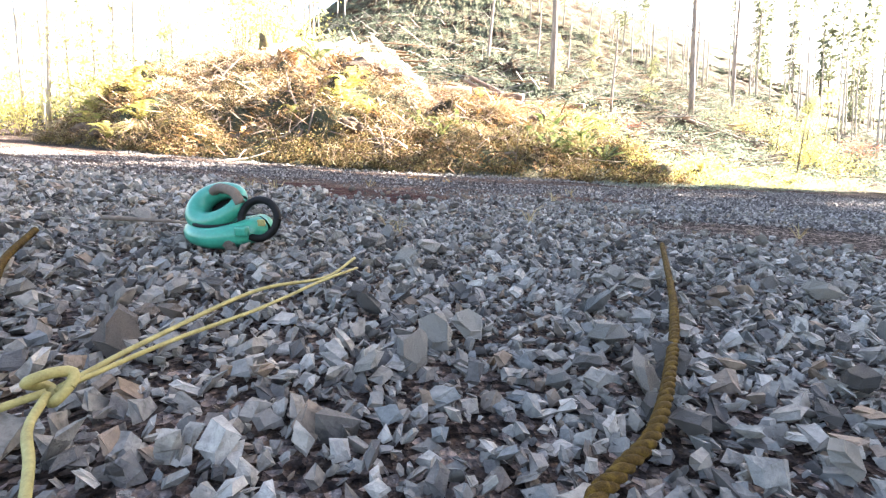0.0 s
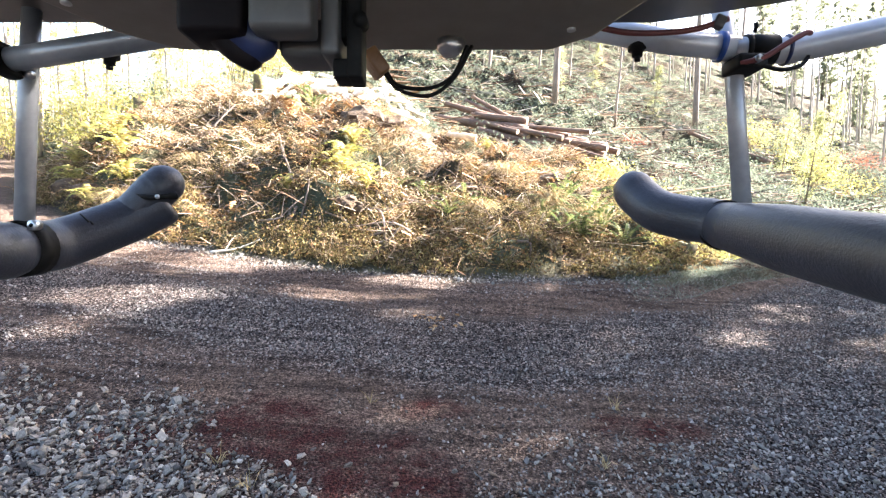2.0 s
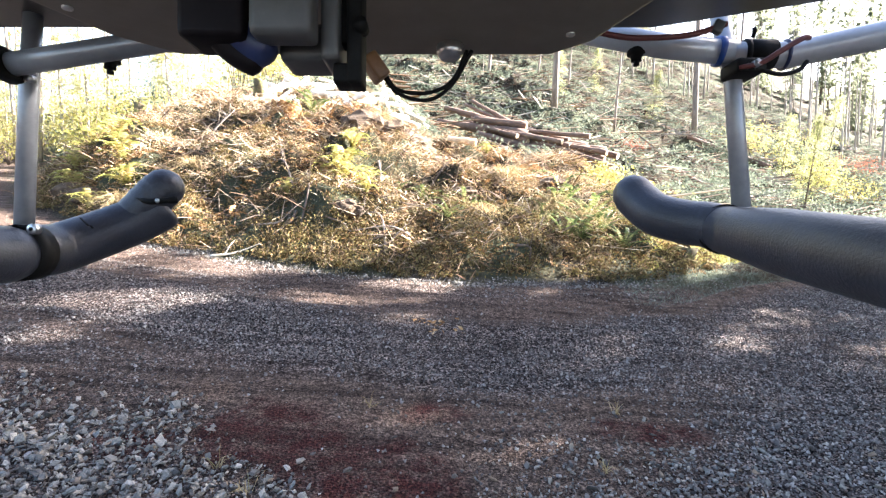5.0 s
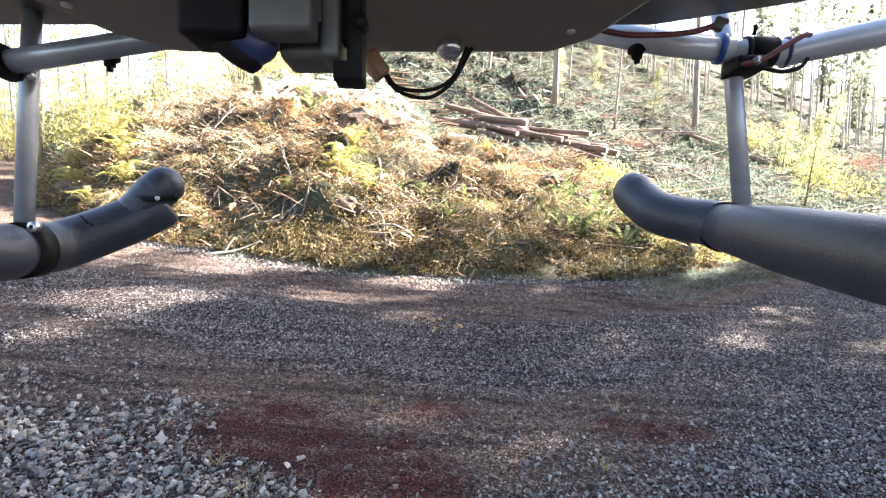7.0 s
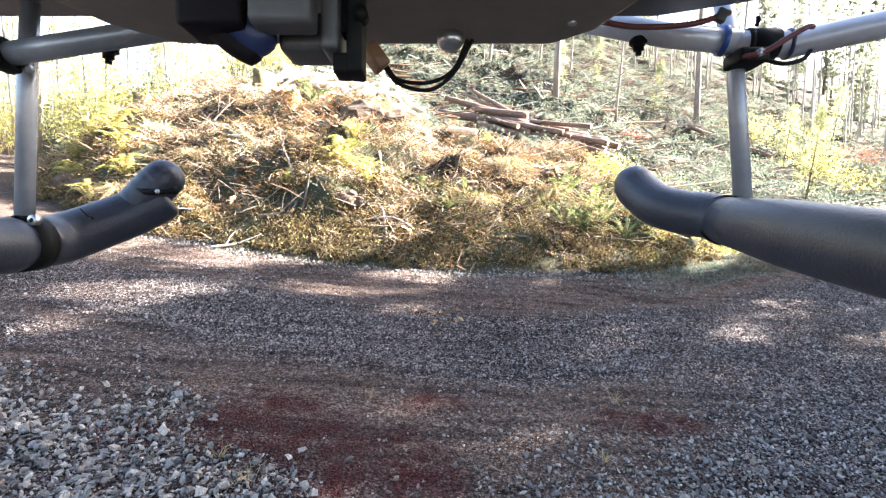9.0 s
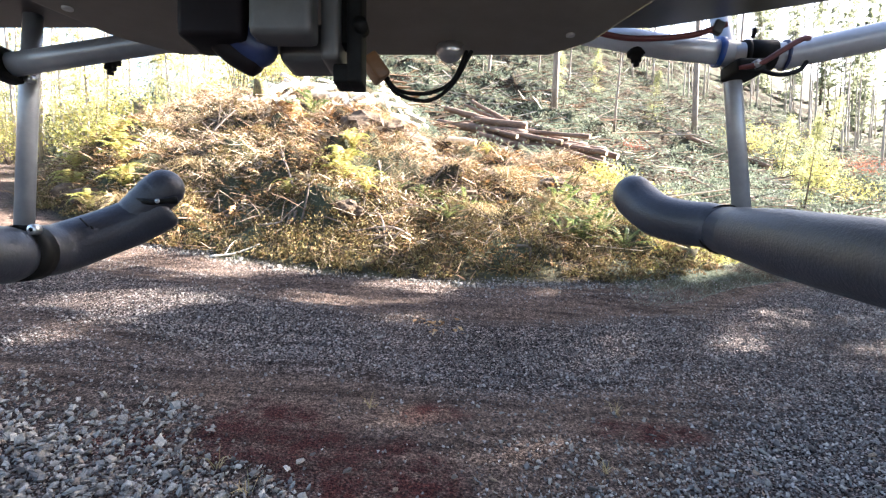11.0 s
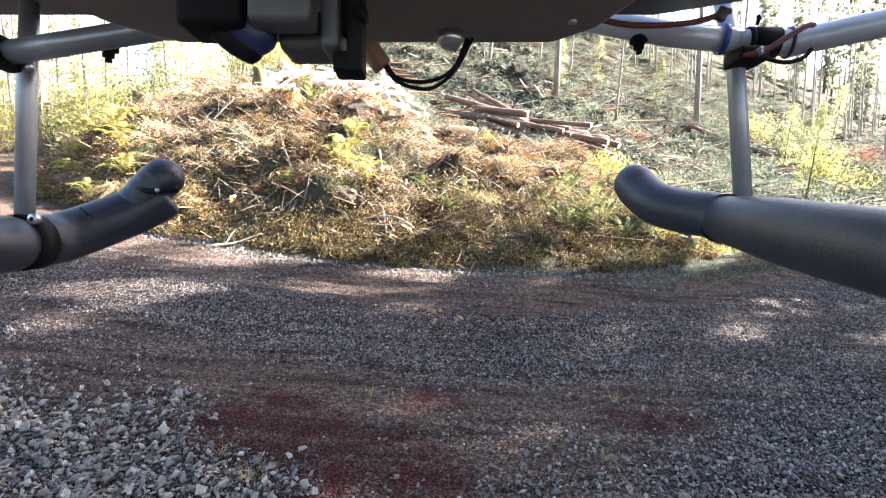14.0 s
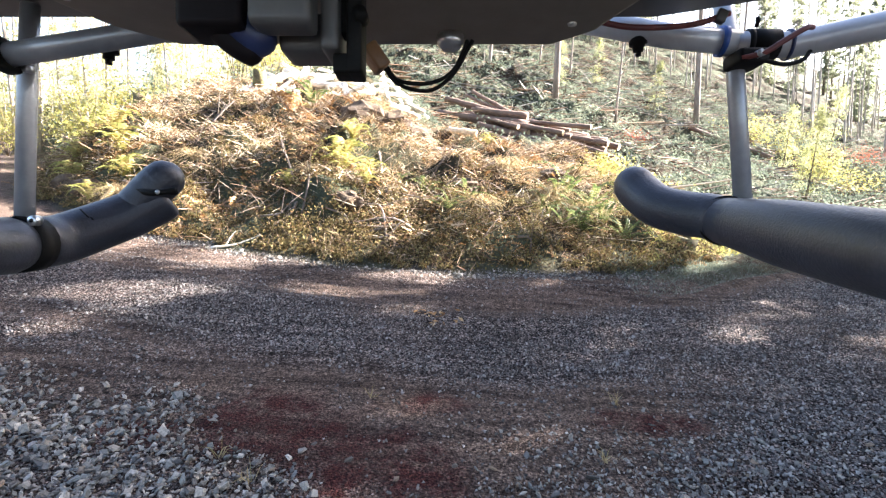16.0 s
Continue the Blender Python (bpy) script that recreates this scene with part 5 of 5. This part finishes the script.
# landing gear
for side, x, post, tip in ((-1, -0.44, ((-0.4405, 0.5, 0.03), (-0.4365, 0.5, 0.18), (-0.4325, 0.5, 0.256)), ((-0.438, 0.545, 0.007), (-0.414, 0.58, 0.025), (-0.39, 0.6, 0.0405), (-0.37, 0.61, 0.0545))),
                           (1, 0.305, ((0.338, 0.535, 0.03), (0.334, 0.545, 0.2), (0.322, 0.558, 0.3)), ((0.303, 0.545, 0.033), (0.289, 0.563, 0.037), (0.2685, 0.59, 0.0475), (0.257, 0.613, 0.0645), (0.2515, 0.625, 0.077)))):
    gear = part("landing_gear", tube(post, 0.0088 if side < 0 else 0.0096, 18), M_tube, drone, "slim grey upright tube")
    if side < 0:
        part("foam_sleeve", tube(spline([(-0.442, -0.3, -0.05), (-0.441, 0.1, -0.03), (-0.44, 0.4, -0.006), (-0.44, 0.492, 0.0)], 6), [0.029] * 18 + [0.0255], 26), M_foam, gear, "dark grey foam sleeve")
        pts = spline([(-0.44, 0.508, 0.002), *tip, (-0.358, 0.616, 0.064)], 6)
        part("foam_sleeve", tube(pts, [0.0265] + [0.0285] * (len(pts) - 5) + [0.0283, 0.0275, 0.026, 0.022], 26), M_foam, gear, "dark grey foam sleeve, torn at its tip")
        pts, radii = rounded(spline([(-0.396, 0.598, 0.038), (-0.379, 0.6, 0.057), (-0.364, 0.602, 0.074), (-0.355, 0.604, 0.083)], 6), 0.0242)
        mitt = tube(pts, [r * (1 + 0.012 * math.sin(1.7 * i)) for i, r in enumerate(radii)], 26)
        part("torn_flap", mitt, M_foam, gear, "wrinkled foam flap torn loose at the tip")
        part("tear", tube(spline([(-0.372, 0.576, 0.0675), (-0.356, 0.5745, 0.063), (-0.342, 0.577, 0.064), (-0.328, 0.586, 0.067)], 5), [0.0006, 0.0014, 0.0024] + [0.0036] * 10 + [0.0046, 0.0048, 0.0048], 8), M_black, gear, "dark tear in the foam")
        part("tube_end", tube([(-0.346, 0.58, 0.0635), (-0.3445, 0.5725, 0.064)], 0.0028, 10), M_steel, gear, "bare tube showing in the tear")
        for cx, cz, tilt in ((-0.411, 0.0363, 45), (-0.4025, 0.0305, 60)):
            part("crack", box((0.0135 if tilt < 50 else 0.004, 0.003, 0.0009), (cx, 0.545, cz), 0.0, pose(0, 0, 0, 0, tilt, 0)), M_black, gear, "small dark crack")
        for cx, cz, tilt, wide in ((-0.430, 0.0190, 18, 0.018), (-0.436, 0.0130, 30, 0.022), (-0.428, 0.0110, -12, 0.016), (-0.437, 0.0245, 8, 0.014), (-0.4335, 0.0060, 40, 0.013)):
            part("crease", tube(spline([(cx - wide / 2, 0.4735, cz + 0.002), (cx, 0.4725, cz - wide * 0.3 * math.tan(radians(tilt))), (cx + wide / 2, 0.4735, cz - wide * 0.5 * math.tan(radians(tilt)))], 4), [0.0004, 0.0006, 0.0008, 0.0009, 0.0009, 0.0008, 0.0006, 0.0005, 0.0003], 6), M_black, gear, "dark crease in the foam")
        ring_at((-0.44, 0.5, 0.001), (0, 1, 0.06), 0.0298, 0.02, M_black, "clamp", gear, "black plastic clamp")
        ring_at((-0.4385, 0.489, 0.036), (0, 0, 1), 0.0165, 0.014, M_black, "clamp", gear, "black plastic clamp")
        bolt = part("bolt", tube([(-0.404, 0.474, 0.0245), (-0.404, 0.467, 0.024), (-0.404, 0.466, 0.024)], [0.0052, 0.0052, 0.0044], 16), M_steel, gear, "zinc bolt head")
        part("socket", tube([(-0.404, 0.4665, 0.024), (-0.404, 0.4655, 0.024)], 0.0022, 6), M_black, bolt, "dark hex socket")
    else:
        pts = spline([(0.304, -0.3, -0.085), (0.304, 0.1, -0.04), (0.307, 0.33, -0.006), (0.312, 0.524, 0.0262)], 6)
        part("foam_sleeve", tube(pts, [0.0305] * (len(pts) - 3) + [0.029, 0.0275, 0.026], 26), M_foam, gear, "dark grey foam sleeve")
        pts, radii = rounded(spline([(0.3133, 0.53, 0.0277), *tip], 6), 0.0262)
        part("foam_sleeve", tube(pts, radii, 26), M_foam, gear, "dark grey foam sleeve with a rounded tip")
        part("slit", tube([(0.3124, 0.5255, 0.0265), (0.3131, 0.5305, 0.0273)], 0.0281, 24), M_black, gear, "dark gap between two sleeves")

# joints where the booms meet the uprights
ring_at((-0.433, 0.5, 0.176), (0, 0, 1), 0.019, 0.024, M_black, "clamp", drone, "black plastic clamp")
part("clamp", box((0.014, 0.03, 0.031), (-0.4245, 0.458, 0.183), 0.004, pose(0, 0, 0, 0, -9, 0)), M_black, drone, "black plastic clamp")
for dx in (0.0, 0.016):
    part("bolt", tube([(-0.424 + dx * 0.7, 0.478, 0.1755), (-0.424 + dx * 0.7, 0.47, 0.1745)], 0.004, 6), M_steel, drone, "zinc bolt head")
ring_at((0.334, 0.54, 0.195), (0, 0, 1), 0.0185, 0.022, M_black, "clamp", drone, "black plastic clamp")
part("clamp", box((0.032, 0.036, 0.016), (0.336, 0.53, 0.2055), 0.004), M_black, drone, "black plastic clamp")
ring_at((0.358, 0.5345, 0.2247), (1, -0.17, -0.07), 0.0162, 0.028, M_black, "sleeve", drone, "black rubber sleeve")
part("bolt", tube([(0.338, 0.512, 0.205), (0.338, 0.506, 0.2045)], 0.0045, 6), M_steel, drone, "zinc bolt head")
for p, d, mat, w in (((0.317, 0.5425, 0.2315), (1, -0.14, -0.17), M_tie, 0.006), ((0.343, 0.5375, 0.226), (1, -0.17, -0.07), M_black, 0.005), ((0.383, 0.5305, 0.2228), (1, -0.2, -0.07), M_blue, 0.003)):
    ring_at(p, d, 0.0168, w, mat, "cable_tie", drone, "tight plastic cable tie")
part("cable_tie_tail", tube([(0.343, 0.523, 0.239), (0.344, 0.521, 0.245), (0.3425, 0.52, 0.249)], 0.0024, 6), M_black, drone, "cut end of a cable tie")
part("wire", tube(spline([(0.155, 0.5, 0.236), (0.2, 0.5, 0.228), (0.26, 0.5, 0.231), (0.3, 0.5, 0.243)], 8), 0.0032, 8), M_wire_red, drone, "dull red wire")
part("plug", box((0.011, 0.008, 0.014), (0.291, 0.5, 0.2395), 0.002, pose(0, 0, 0, 0, 25, 0)), M_white, drone, "small pale wire plug")
part("wire", tube(spline([(0.322, 0.515, 0.202), (0.342, 0.508, 0.205), (0.362, 0.504, 0.217), (0.382, 0.502, 0.2285), (0.392, 0.506, 0.231)], 8), 0.003, 8), M_wire_red, drone, "dull red wire")
part("wire", tube(spline([(0.345, 0.515, 0.2), (0.366, 0.512, 0.194), (0.386, 0.512, 0.199), (0.397, 0.516, 0.2095)], 8), 0.0024, 8), M_black, drone, "black wire")
part("wire", tube(spline([(-0.3, 0.44, 0.244), (-0.36, 0.4, 0.236), (-0.41, 0.36, 0.238)], 8), 0.003, 8), M_black, drone, "black wire")
for x, y, z in ((-0.381, 0.543, 0.219), (0.2275, 0.556, 0.2335)):
    knob = part("knob", tube([(x, y, z + 0.008), (x, y, z + 0.006), (x, y, z), (x, y, z - 0.0005), (x, y, z - 0.0075), (x, y, z - 0.008)], [0.0098, 0.0104, 0.0104, 0.0062, 0.006, 0.0048], 14), M_black, drone, "black knob nut under the boom")
    part("bolt", tube([(x, y, z - 0.008), (x, y, z - 0.013)], 0.0036, 8), M_black, knob, "bolt end")

# release hook under the hull
hook = part("release_hook", box((0.036, 0.03, 0.056), (-0.1265, 0.27, 0.146), 0.004), M_purple, drone, "dark plum servo housing")
part("servo", tube(spline(((-0.128, 0.268, 0.148), (-0.122, 0.27, 0.134), (-0.111, 0.274, 0.1225), (-0.098, 0.278, 0.1155)), 6), [0.0112] * 15 + [0.011, 0.01, 0.0075, 0.003], 16), M_blue, hook, "blue servo shell")
part("cover", tube(spline([(-0.136, 0.27, 0.142), (-0.131, 0.272, 0.129), (-0.12, 0.275, 0.1175), (-0.106, 0.279, 0.1105)], 6), [0.0085] * 17 + [0.008, 0.004], 14), M_purple, hook, "dark plum cover")
part("bracket", box((0.034, 0.02, 0.062), (-0.0875, 0.262, 0.149), 0.004), M_white, hook, "white plastic bracket")
part("bracket", box((0.036, 0.03, 0.022), (-0.0795, 0.295, 0.126), 0.004), M_white, hook, "white plastic bracket")
part("bracket", box((0.0105, 0.03, 0.075), (-0.0655, 0.287, 0.15), 0.003), M_white, hook, "white plastic bracket")
part("screw_hole", tube([(-0.0875, 0.2525, 0.142), (-0.0875, 0.2512, 0.142)], 0.0045, 14), M_black, hook, "recessed screw")
part("latch", box((0.0088, 0.02, 0.078), (-0.0515, 0.284, 0.1385), 0.002), M_black, hook, "black latch bar")
part("latch", box((0.0172, 0.018, 0.0115), (-0.0555, 0.284, 0.1055), 0.002), M_black, hook, "black latch bar")
part("lever", box((0.0175, 0.012, 0.056), (-0.0562, 0.288, 0.153), 0.002), M_black, hook, "black latch plate")
part("pivot", tube([(-0.0475, 0.28, 0.132), (-0.0475, 0.27, 0.132)], 0.0042, 14), M_black, hook, "black pivot pin")

# lead and plug ahead of the hull
plug = part("plug", box((0.0115, 0.018, 0.021), (-0.0535, 0.375, 0.147), 0.002, pose(0, 0, 0, 0, -38, 20)), M_amber, drone, "amber battery plug")
for k, z in enumerate((0, -0.003)):
    part("lead", tube(spline([(-0.046, 0.378, 0.143 + z), (-0.036, 0.382, 0.132 + z), (-0.012, 0.386, 0.131 + 2 * z), (0.008, 0.388, 0.142 + z), (0.02 + 0.004 * k, 0.392, 0.168)], 8), 0.0017, 8), M_black, plug, "black lead")
part("bolt", tube([(0.006, 0.392, 0.172), (0.006, 0.392, 0.165), (0.006, 0.392, 0.161)], [0.011, 0.011, 0.007], 16), M_steel, drone, "domed bolt under the hull")
ring_at((0.006, 0.392, 0.1712), (0, 0, 1), 0.0145, 0.003, M_black, "washer", drone, "black rubber washer")
for x, y in ((-0.185, 0.36), (0.1, 0.37), (-0.262, 0.33)):
    part("bolt", tube([(x, y, 0.173), (x, y, 0.1705)], 0.0035, 8), M_steel, drone, "small screw")
